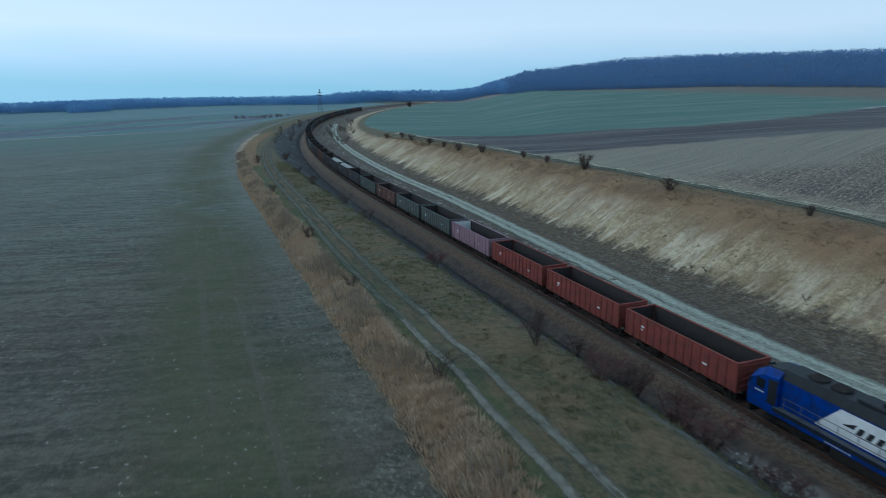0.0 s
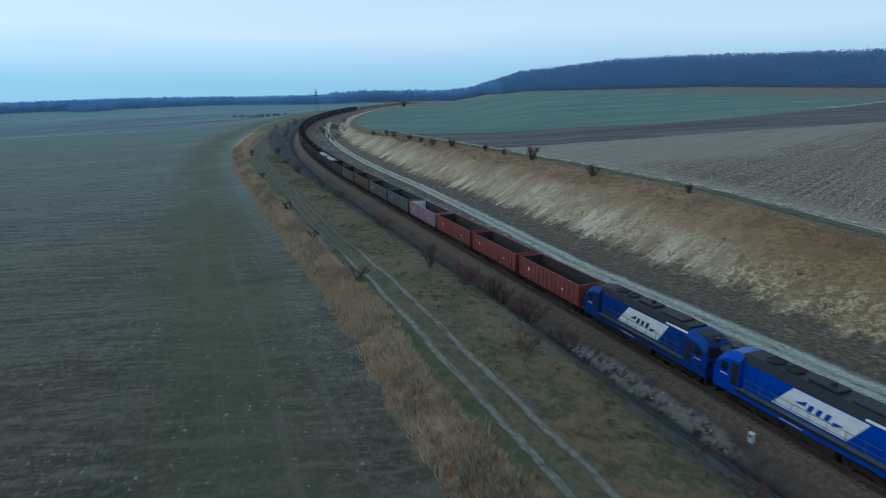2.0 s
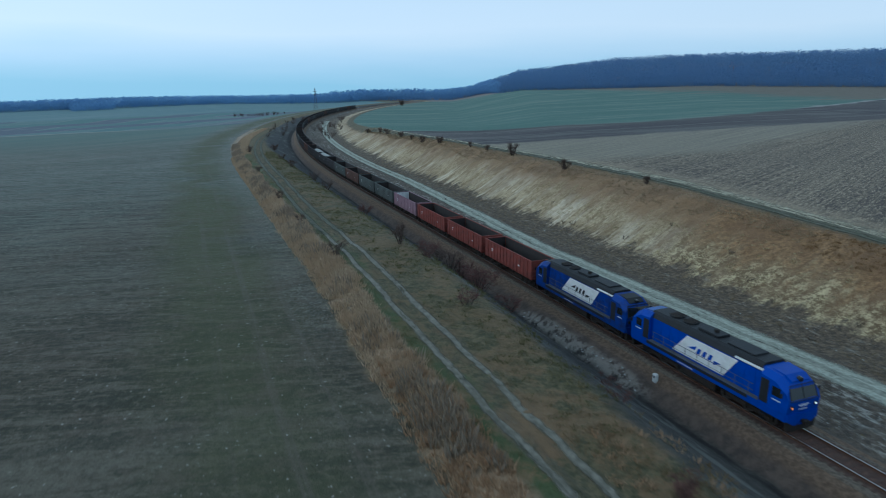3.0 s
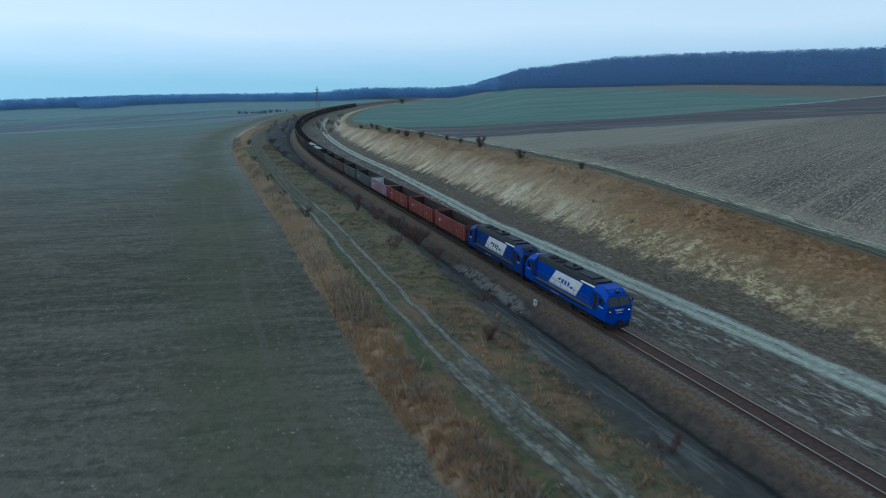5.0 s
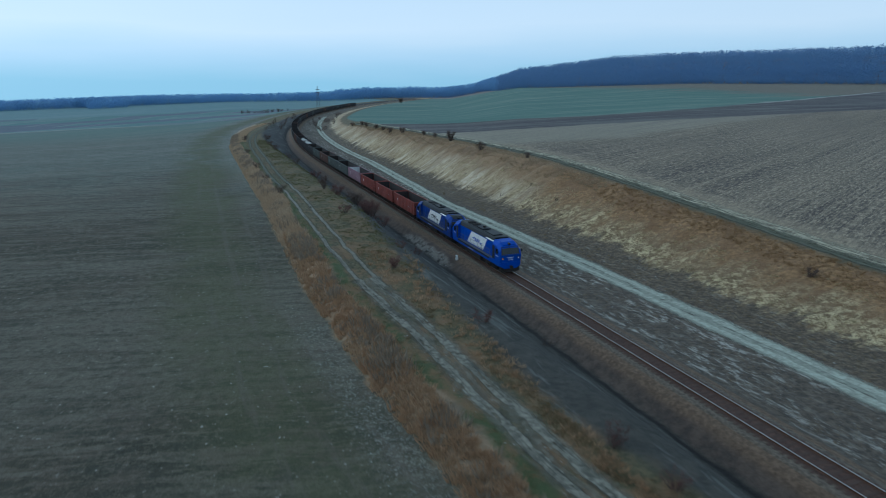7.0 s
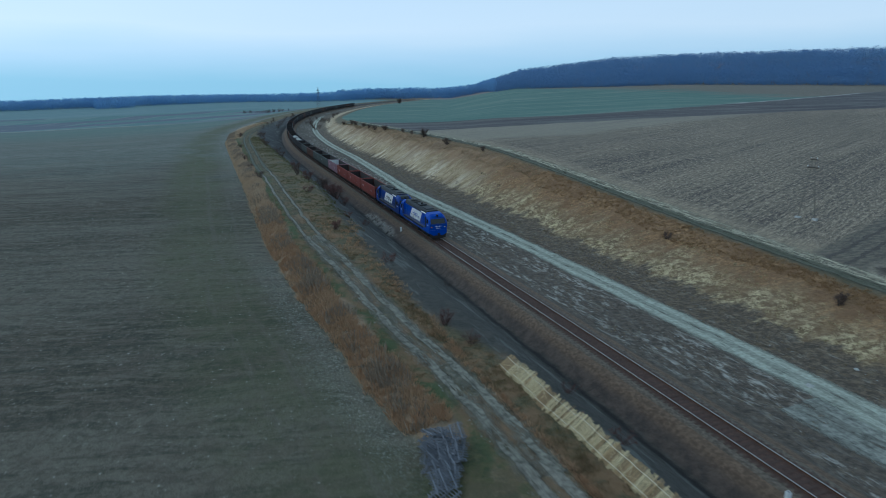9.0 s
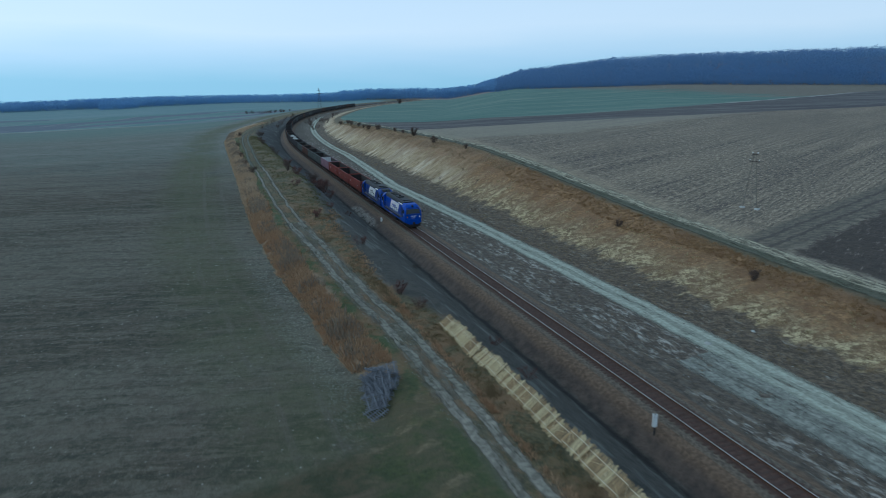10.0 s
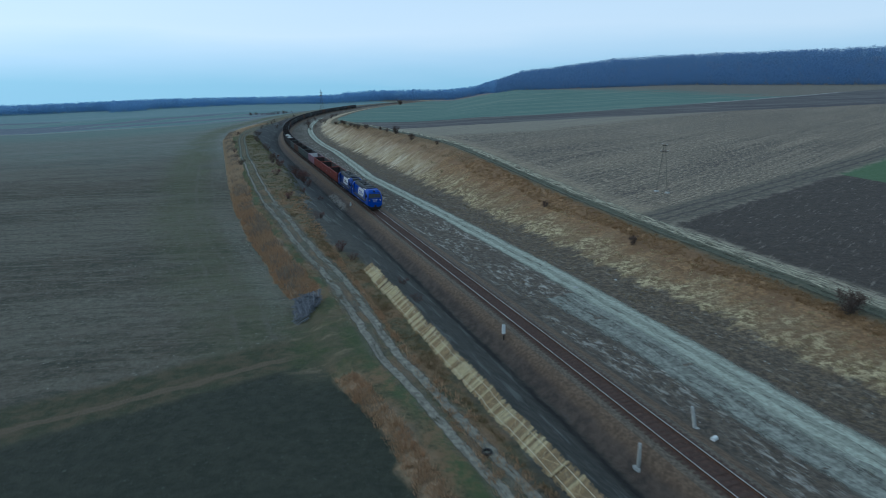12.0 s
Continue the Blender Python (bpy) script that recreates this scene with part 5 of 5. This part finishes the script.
def build_bushes():
    big = "bare dark bush on the brow of the cutting"
    rim = [(194.6, 33.5, 3.4, 3.2), (169.0, 32.0, 2.5, 3.0), (250.5, 30.2, 2.4, 2.6), (237.5, 31.3, 2.4, 2.4), (298, 30.0, 2.2, 2.6), (279.5, 31.0, 2.0, 2.2),
           (219, 33.4, 1.7, 1.6), (209, 33.6, 1.6, 1.6), (145, 33.0, 1.6, 1.2), (38.2, 27.4, 1.5, 1.8), (66, 27.6, 1.2, 1.6), (6, 30.5, 2.8, 3.4), (264, 30.6, 1.7, 2.0), (312, 30.0, 2.2, 2.4), (330, 28.0, 2.0, 2.8)]
    for i, (s, d, t, w) in enumerate(rim):
        build_bush("bush", big, "bush", s, d, t, w, TWIG, 100 + i, 13, 30)
    face = [(135.4, 22.0, 0.9, 1.4), (148.6, 21.2, 0.9, 1.5), (151.0, 21.0, 0.7, 1.1), (175, 20.6, 0.8, 1.4), (112.3, 22.3, 0.8, 1.3), (124, 21.2, 0.7, 1.2), (118, 25.0, 0.8, 1.1), (107, 20.5, 0.7, 1.4),
            (160, 24.0, 0.6, 1.0), (186, 20.2, 0.8, 1.4), (131, 26.5, 0.6, 0.9), (98, 21.5, 0.7, 1.2), (99, 16.5, 0.8, 1.6), (91, 9.0, 0.7, 1.6)]
    for i, (s, d, t, w) in enumerate(face):
        build_bush("low_bush", "low dark shrub on the sandy cutting", "bush", s, d, t, w, TWIG, 200 + i, 7, 16, "shrubs on the cutting")
    bank = [(122.0, -24.4, 1.9, 2.4, TWIG), (124.0, -16.8, 2.4, 2.2, TWIG), (118.5, -15.6, 2.0, 2.6, TWIG_RED), (113.5, -12.0, 2.8, 3.8, TWIG_RED), (117, -10.6, 3.0, 3.8, TWIG_RED), (120.5, -12.4, 2.6, 3.2, TWIG), (122.5, -10.2, 2.8, 3.6, TWIG_RED), (127, -11.4, 2.4, 3.0, TWIG), (110, -10.6, 2.0, 3.0, TWIG_RED),
            (103.4, -17.8, 1.5, 2.6, TWIG_RED), (164, -24.6, 1.7, 2.2, TWIG), (214, -15.4, 2.0, 2.4, TWIG), (266, -21.5, 1.8, 2.2, TWIG), (271, -14.2, 2.2, 2.6, TWIG), (255, -22.5, 1.9, 2.4, TWIG), (284, -13.0, 2.0, 2.6, TWIG),
            (78.4, -17.6, 1.6, 2.2, TWIG_RED), (43.0, -14.7, 1.5, 2.0, TWIG_RED), (38.6, -14.0, 1.2, 1.8, TWIG_RED), (22.5, -10.4, 0.9, 2.4, TWIG_RED), (30, -9.8, 0.9, 2.2, TWIG_RED), (62, -14.5, 1.3, 2.2, TWIG_RED),
            (150, -14.0, 1.8, 2.6, TWIG_RED), (176, -14.5, 1.9, 2.8, TWIG), (192, -14.0, 1.9, 2.6, TWIG), (236, -15.0, 1.8, 2.4, TWIG), (88, -14.0, 1.1, 2.0, TWIG_RED), (95.5, -9.8, 1.0, 2.2, TWIG_RED), (66.5, -5.8, 0.9, 1.6, TWIG),
            (142, -24.8, 1.3, 1.8, TWIG), (205, -24.0, 1.4, 1.8, TWIG)]
    for i, (s, d, t, w, m) in enumerate(bank):
        build_bush("bush", "bare reddish-brown bush on the grassy bank" if m is TWIG_RED else "bare dark bush on the grassy bank", "bush", s, d, t, w, m, 300 + i)
    rng = random.Random(41)
    for i in range(34):
        s = rng.uniform(345, 560)
        d = rng.choice([rng.uniform(6, 26), rng.uniform(6, 26), rng.uniform(-16, -8)])
        t = rng.uniform(1.8, 3.6)
        build_bush("thicket_bush", "dark bare thicket bush beside the distant line", "bush", s, d, t, t * 1.3, TWIG, 400 + i, 7, 16, "thicket beside the line")
    for i in range(26):
        s = 700 + i * 2.6 + rng.uniform(-4, 4)
        t = rng.uniform(2.2, 4.2)
        build_bush("hedge_bush", "bare bush in a distant field hedge", "bush", s, -62 - i * 2.6 + rng.uniform(-3, 3), t, t, TWIG, 500 + i, 6, 12, "distant hedge")
    build_bush("field_tree", "lone bare tree in the green field", "tree", 811, 39.0, 7.0, 7.0, TWIG, 600, 10, 40, "lone trees")


build_bushes()


def edge_of_woods(az):
    return np.interp(az, [-48, -35, -19, -8, 0, 2.6, 4.2, 8, 15, 30, 45, 70], [1500, 1480, 1300, 1120, 1080, 1180, 1010, 960, 950, 985, 1000, 1000])


def build_woods():
    """Leafless woods on the hill and along the far edge of the fields."""
    rng = random.Random(77)
    spots = []
    for i in range(15000):
        az = rng.uniform(2.4, 62)
        r0 = float(edge_of_woods(az))
        r = r0 + (rng.random() ** 1.6) * 620
        spots.append((az, r, rng.uniform(13, 20) * (0.5 + 0.5 * float(ramp(0, 90, r - r0)))))
    for i in range(4600):
        az = rng.uniform(-50, 4.0)
        r = float(edge_of_woods(az)) + rng.random() ** 1.3 * 150
        spots.append((az, r, rng.uniform(12, 16) * (1.0 if az < -10 else 1.2) + 4.0 * float(ramp(17, 27, -az))))
    for i in range(160):
        spots.append((rng.uniform(-29.4, -26.6), rng.uniform(1300, 1360), rng.uniform(11, 15)))
    xy = np.array([(25 + r * math.sin(radians(a)), -60 + r * math.cos(radians(a))) for a, r, _ in spots])
    q = xy - np.array([ORIGIN.x, ORIGIN.y])
    S = q @ np.array([ALONG.x, ALONG.y])
    E = q @ np.array([ACROSS.x, ACROSS.y])
    D = E.copy()
    for _ in range(60):
        D = 0.5 * D + 0.5 * (E - bend(S) * (1 - ramp(60, 500, np.abs(D))))
    Z = height(S, D)
    near, far = ([], []), ([], [])
    for (az, r, h), (x, y), z in zip(spots, xy, Z):
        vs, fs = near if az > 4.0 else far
        p = Vector((x, y, z - 0.5))
        w = h * rng.uniform(0.26, 0.4)
        i = len(vs)
        vs += [(x - 0.3, y, z - 1), (x + 0.3, y, z - 1), (x, y, z + h * 0.75)]
        fs.append((i, i + 1, i + 2))
        for _ in range(30):
            a, e = rng.uniform(0, 6.28), rng.uniform(-0.9, 1.0)
            k = math.sqrt(max(0.0, 1 - e * e)) * w * rng.uniform(0.75, 1.0)
            b = p + Vector((math.cos(a) * k, math.sin(a) * k, h * (0.56 + 0.42 * e)))
            t = rng.uniform(0, 6.28)
            u = Vector((math.cos(t), math.sin(t), rng.uniform(-0.5, 0.5))) * rng.uniform(0.04, 0.085) * h
            v = Vector((rng.gauss(0, 1), rng.gauss(0, 1), rng.gauss(0.5, 0.8))).normalized() * rng.uniform(0.06, 0.11) * h
            i = len(vs)
            vs += [tuple(b - u), tuple(b + u), tuple(b + v)]
            fs.append((i, i + 1, i + 2))
    tagged(new("woods", mesh_of("woods", *near, WOODS)), "leafless woods on the hill, coloured blue for haze", "woods", kind="stuff")
    tagged(new("far_woods", mesh_of("far_woods", *far, FAR_WOODS)), "distant leafless woods along the far fields, blue with painted haze", "woods", kind="stuff")


build_woods()


# ---- snow fence and the heap of old panels ----
def build_fence():
    def slat_shape():
        return box(bmesh.new(), -0.03, 0.03, -0.012, 0.012, 0.0, 1.42, 0.004)

    bm = slat_shape()
    first = first_brown = None
    count = 34
    rng = random.Random(9)
    for i in range(count):
        s = 33.2 - i * 1.9
        d = float(np.interp(s, [-32, -10, 3, 20, 34], [-10.2, -11.2, -11.9, -12.6, -13.1])) + rng.uniform(-0.12, 0.12)
        panel = thing("snow_fence_panel", "leaning snow fence panel of straw-coloured wooden slats", "fence", "panels of the snow fence")
        p = ground_z(s, d - 0.55)
        tilt = 55 + rng.uniform(-6, 6)
        panel.matrix_world = pose(p.x, p.y, p.z + 0.02 + 0.03 * (i % 2), 0, 0, heading(s) + rng.uniform(-1.0, 3.0)) @ pose(0, 0, 0, -tilt, rng.uniform(-1, 1), 0)
        n = 18
        brown_share = 0.35 if s > 2 else 0.55
        shade, run = SLAT_BROWN, 2
        for j in range(n):
            if run == 0:
                shade = SLAT_BROWN if rng.random() < brown_share else SLAT
                run = rng.randint(2, 6)
            run -= 1
            x = -0.98 + j * 1.96 / (n - 1)
            m = pose(x + rng.uniform(-0.012, 0.012), 0, rng.uniform(-0.12, 0.12), 0, rng.uniform(-2.0, 2.0), 0)
            if shade is SLAT and first is None:
                first = part("slat", bm, SLAT, panel)
                first.matrix_local = m
            elif shade is SLAT_BROWN and first_brown is None:
                first_brown = part("slat", slat_shape(), SLAT_BROWN, panel)
                first_brown.matrix_local = m
            else:
                again(first if shade is SLAT else first_brown, panel, m)
        for z in (0.25, 1.08):
            b = bmesh.new()
            box(b, -1.04, 1.04, -0.045, -0.014, z - 0.018, z + 0.018, 0.005)
            part("batten", b, RAIL_WOOD, panel, "pale cross batten")
        b = bmesh.new()
        a = -1 if i % 2 else 1
        rod(b, (-0.95 * a, -0.024, 0.3), (0.95 * a, -0.024, 1.05), 0.010, sides=5)
        part("brace", b, SLAT, panel)
        b = bmesh.new()
        t = radians(tilt)
        rod(b, (0.9, 0.02, 1.05), (0.9, 1.05 * math.tan(t) * 0.55, 1.05 - 0.85), 0.03, sides=6)
        part("prop", b, RAIL_WOOD, panel)


build_fence()


def build_heap():
    rng = random.Random(12)
    for i in range(22):
        o = thing("old_fence_panel", "weathered grey slatted panel lying in a heap", "fence panel", "heap of old panels")
        s = 21.4 + rng.uniform(0, 5.2)
        d = -21.6 + 0.12 * (s - 24) + rng.uniform(-0.8, 0.8)
        p = ground_z(s, d)
        o.matrix_world = pose(p.x, p.y, p.z + 0.12 + 0.025 * i, rng.uniform(-24, 24), rng.uniform(-24, 24), heading(s) + rng.uniform(0, 180))
        for j in range(9):
            b = bmesh.new()
            y = -0.72 + j * 0.18
            box(b, -0.8 + rng.uniform(-0.1, 0.1), 0.8 + rng.uniform(-0.1, 0.1), y - 0.03, y + 0.03, 0.0, 0.025)
            part("slat", b, WOOD_GREY, o)
        for x in (-0.55, 0.0, 0.55):
            b = bmesh.new()
            box(b, x - 0.045, x + 0.045, -0.8, 0.8, 0.025, 0.065)
            part("batten", b, WOOD_GREY, o)


build_heap()


# ---- posts, mast and small things ----
def build_post(name, label, s, d, tall, lean):
    o = thing(name, label, "post", "concrete posts beside the line")
    p = ground_z(s, d)
    o.matrix_world = pose(p.x, p.y, p.z - 0.1, 0, 0, heading(s)) @ pose(0, 0, 0, lean[0], lean[1], 0)
    bm = bmesh.new()
    prism(bm, [(-0.13, -0.1), (0.13, -0.1), (0.13, 0.1), (-0.13, 0.1)], 'z', 0, tall)
    for v in bm.verts:
        if v.co.z > 1:
            v.co.x *= 0.8
            v.co.y *= 0.8
    bmesh.ops.bevel(bm, geom=list(bm.edges), offset=0.02, segments=1, affect='EDGES')
    part("shaft", bm, CONCRETE, o)
    bm = bmesh.new()
    bmesh.ops.create_icosphere(bm, subdivisions=2, radius=0.32)
    for v in bm.verts:
        v.co = Vector((v.co.x * 1.3, v.co.y * 1.1, max(v.co.z * 0.45, -0.05))) * (1 + 0.25 * noise.noise(v.co * 4))
    part("footing", bm, CONCRETE, o)
    return o


build_post("marker_post", "pale concrete post beside the railway", -6.6, -3.3, 2.0, (1, 2))
build_post("marker_post", "leaning pale concrete post beside the railway", -4.4, 3.2, 1.9, (8, -5))


def build_signs():
    o = thing("distance_marker", "white plate on a dark post beside the railway", "sign")
    p = ground_z(16.7, -2.9)
    o.matrix_world = pose(p.x, p.y, p.z - 0.1, 0, 0, heading(16.7))
    bm = bmesh.new()
    rod(bm, (0, 0, 0), (0, 0, 1.75), 0.06, sides=8)
    part("pole", bm, GREY_DARK, o)
    bm = bmesh.new()
    box(bm, 0.06, 0.1, -0.14, 0.14, 0.75, 1.75, 0.015)
    box(bm, -0.1, -0.06, -0.14, 0.14, 0.75, 1.75, 0.015)
    box(bm, -0.1, 0.1, -0.18, -0.14, 0.75, 1.75)
    part("plate", bm, WHITE, o, "white boxed plate")
    o = thing("distance_stone", "small white painted stone beside the railway", "marker stone")
    p = ground_z(97.8, -2.9)
    o.matrix_world = pose(p.x, p.y, p.z - 0.05, 0, 0, heading(97.8))
    bm = bmesh.new()
    box(bm, -0.2, 0.2, -0.16, 0.16, 0, 0.75, 0.05)
    part("block", bm, WHITE, o)
    bm = bmesh.new()
    box(bm, -0.12, 0.12, -0.168, -0.161, 0.4, 0.62)
    part("mark", bm, GREY_MID, o)
    o = thing("white_drum", "small white drum lying beside the railway", "drum")
    p = ground_z(-6.2, 3.4)
    o.matrix_world = pose(p.x, p.y, p.z + 0.15, 0, 0, 40)
    bm = bmesh.new()
    rod(bm, (-0.22, 0, 0), (0.22, 0, 0), 0.17, sides=18)
    for x in (-0.22, -0.075, 0.075, 0.22):
        rod(bm, (x - 0.012, 0, 0), (x + 0.012, 0, 0), 0.182, sides=18)
    part("shell", bm, WHITE, o)


build_signs()


def build_tyre():
    """A worn tyre lying flat in the wheel track."""
    o = thing("discarded_tyre", "worn black rubber tyre lying in the lane", "tyre")
    p = ground_z(-6.0, -14.28)
    o.matrix_world = pose(p.x, p.y, p.z + 0.13, 4, -3, 20)
    bm = bmesh.new()
    prof = [(0.21, -0.06), (0.25, -0.09), (0.31, -0.085), (0.335, -0.05), (0.335, 0.05), (0.31, 0.085), (0.25, 0.09), (0.21, 0.06)]
    rings = []
    for i in range(28):
        a = 2 * math.pi * i / 28
        k = 0.985 if i % 2 else 1.0
        rings.append([bm.verts.new((math.cos(a) * r * (k if r > 0.33 else 1), math.sin(a) * r * (k if r > 0.33 else 1), z)) for r, z in prof])
    for i in range(28):
        u, v = rings[i], rings[(i + 1) % 28]
        for j in range(len(prof)):
            m = (j + 1) % len(prof)
            bm.faces.new((u[j], v[j], v[m], u[m]))
    bmesh.ops.recalc_face_normals(bm, faces=bm.faces)
    part("casing", bm, RUBBER, o)


build_tyre()


def build_mast():
    o = thing("power_line_mast", "tarred wooden A-frame power mast in the ploughed field", "power mast")
    p = ground_z(64.6, 52.4)
    o.matrix_world = pose(p.x, p.y, p.z, 0, 0, 40)
    for y in (-1.25, 1.25):
        bm = bmesh.new()
        rod(bm, (0, y, -0.3), (0, y * 0.12, 9.2), 0.075, 0.055, sides=10)
        part("leg", bm, POLE_GREY, o)
        bm = bmesh.new()
        box(bm, -0.35, 0.35, y - 0.35, y + 0.35, -0.1, 0.25, 0.05)
        part("footing", bm, CONCRETE, o)
    for z, w in ((9.1, 0.5), (7.9, 0.85)):
        bm = bmesh.new()
        box(bm, -0.08, 0.08, -w, w, z - 0.09, z + 0.09, 0.02)
        arm = part("crossarm", bm, POLE, o)
        if z > 5:
            for y in (-w * 0.9, w * 0.9):
                bm = bmesh.new()
                rod(bm, (0, y, z + 0.09), (0, y, z + 0.2), 0.02, sides=6)
                rod(bm, (0, y, z + 0.2), (0, y, z + 0.36), 0.07, 0.05, sides=10)
                part("insulator", bm, WHITE, arm, "white insulator")


build_mast()


def build_pylon(s, d, tall):
    o = thing("lattice_pylon", "distant lattice steel power pylon", "pylon")
    o.matrix_world = Matrix.Translation(place(s, d))
    w = tall * 0.085
    for x, y in ((-1, -1), (-1, 1), (1, 1), (1, -1)):
        bm = bmesh.new()
        rod(bm, (x * w, y * w, 0), (x * 0.35, y * 0.35, tall), 0.07, sides=5)
        part("leg", bm, GREY_MID, o)
    bm = bmesh.new()
    for i in range(8):
        z0, z1 = tall * i / 8, tall * (i + 1) / 8
        a, b = w + (0.35 - w) * i / 8, w + (0.35 - w) * (i + 1) / 8
        for (x0, y0), (x1, y1) in (((-1, -1), (1, -1)), ((1, -1), (1, 1)), ((1, 1), (-1, 1)), ((-1, 1), (-1, -1))):
            rod(bm, (x0 * a, y0 * a, z0), (x1 * b, y1 * b, z1), 0.035, sides=4)
            rod(bm, (x1 * a, y1 * a, z0), (x0 * b, y0 * b, z1), 0.035, sides=4)
    part("lattice", bm, GREY_MID, o)
    for z, k in ((0.72, 3.6), (0.85, 2.8)):
        bm = bmesh.new()
        prism(bm, [(-k, tall * z), (0, tall * z - 0.35), (k, tall * z), (0, tall * z + 0.5)], 'y', -0.06, 0.06)
        part("crossarm", bm, GREY_MID, o)


build_pylon(770, -50, 23)


def build_stones():
    """Chalk rubble strewn beside the railway."""
    rng = random.Random(5)
    vs, fs = [], []
    bm = bmesh.new()
    bmesh.ops.create_icosphere(bm, subdivisions=1, radius=1.0)
    base = [v.co.copy() for v in bm.verts]
    polys = [[v.index for v in f.verts] for f in bm.faces]
    bm.free()
    spots = [(s, d, z) for s, d, z in scatter(21, 1000, -90, 240, lambda s: (3.4, 9.6), clump=0.22, size=(0.02, 0.065))]
    spots += scatter(22, 60, 97, 119, lambda s: (-4.7, -3.5), clump=0.3, size=(0.05, 0.13))
    spots += scatter(23, 110, -60, 160, lambda s: (13.5, 20), clump=0.2, size=(0.03, 0.10))
    spots += scatter(24, 220, 24, 75, lambda s: (-31 + float(bank_shift(s)), -27.8 + float(bank_shift(s))), clump=0.2, size=(0.012, 0.035))
    spots += scatter(25, 300, 18, 62, lambda s: (float(road_left_mid(s)) - 1.9, float(road_left_mid(s)) + 1.2), clump=0.3, size=(0.02, 0.055))
    spots += [(28.2, 12.1, 0.35), (29.1, 18.6, 0.3)]
    for s, d, z in spots:
        p = ground_z(s, d)
        k = len(vs)
        q = Vector((rng.uniform(0.7, 1.5), rng.uniform(0.7, 1.4), rng.uniform(0.4, 0.8))) * z
        o = Vector((rng.random() * 50, 0, 0))
        for v in base:
            w = v * (1 + 0.35 * noise.noise(v * 1.7 + o))
            vs.append((p.x + w.x * q.x, p.y + w.y * q.y, p.z + w.z * q.z))
        fs += [tuple(k + i for i in f) for f in polys]
    tagged(new("chalk_rubble", mesh_of("chalk_rubble", vs, fs, CHALK)), "pale chalk rubble strewn beside the railway", "rubble", kind="stuff")


build_stones()
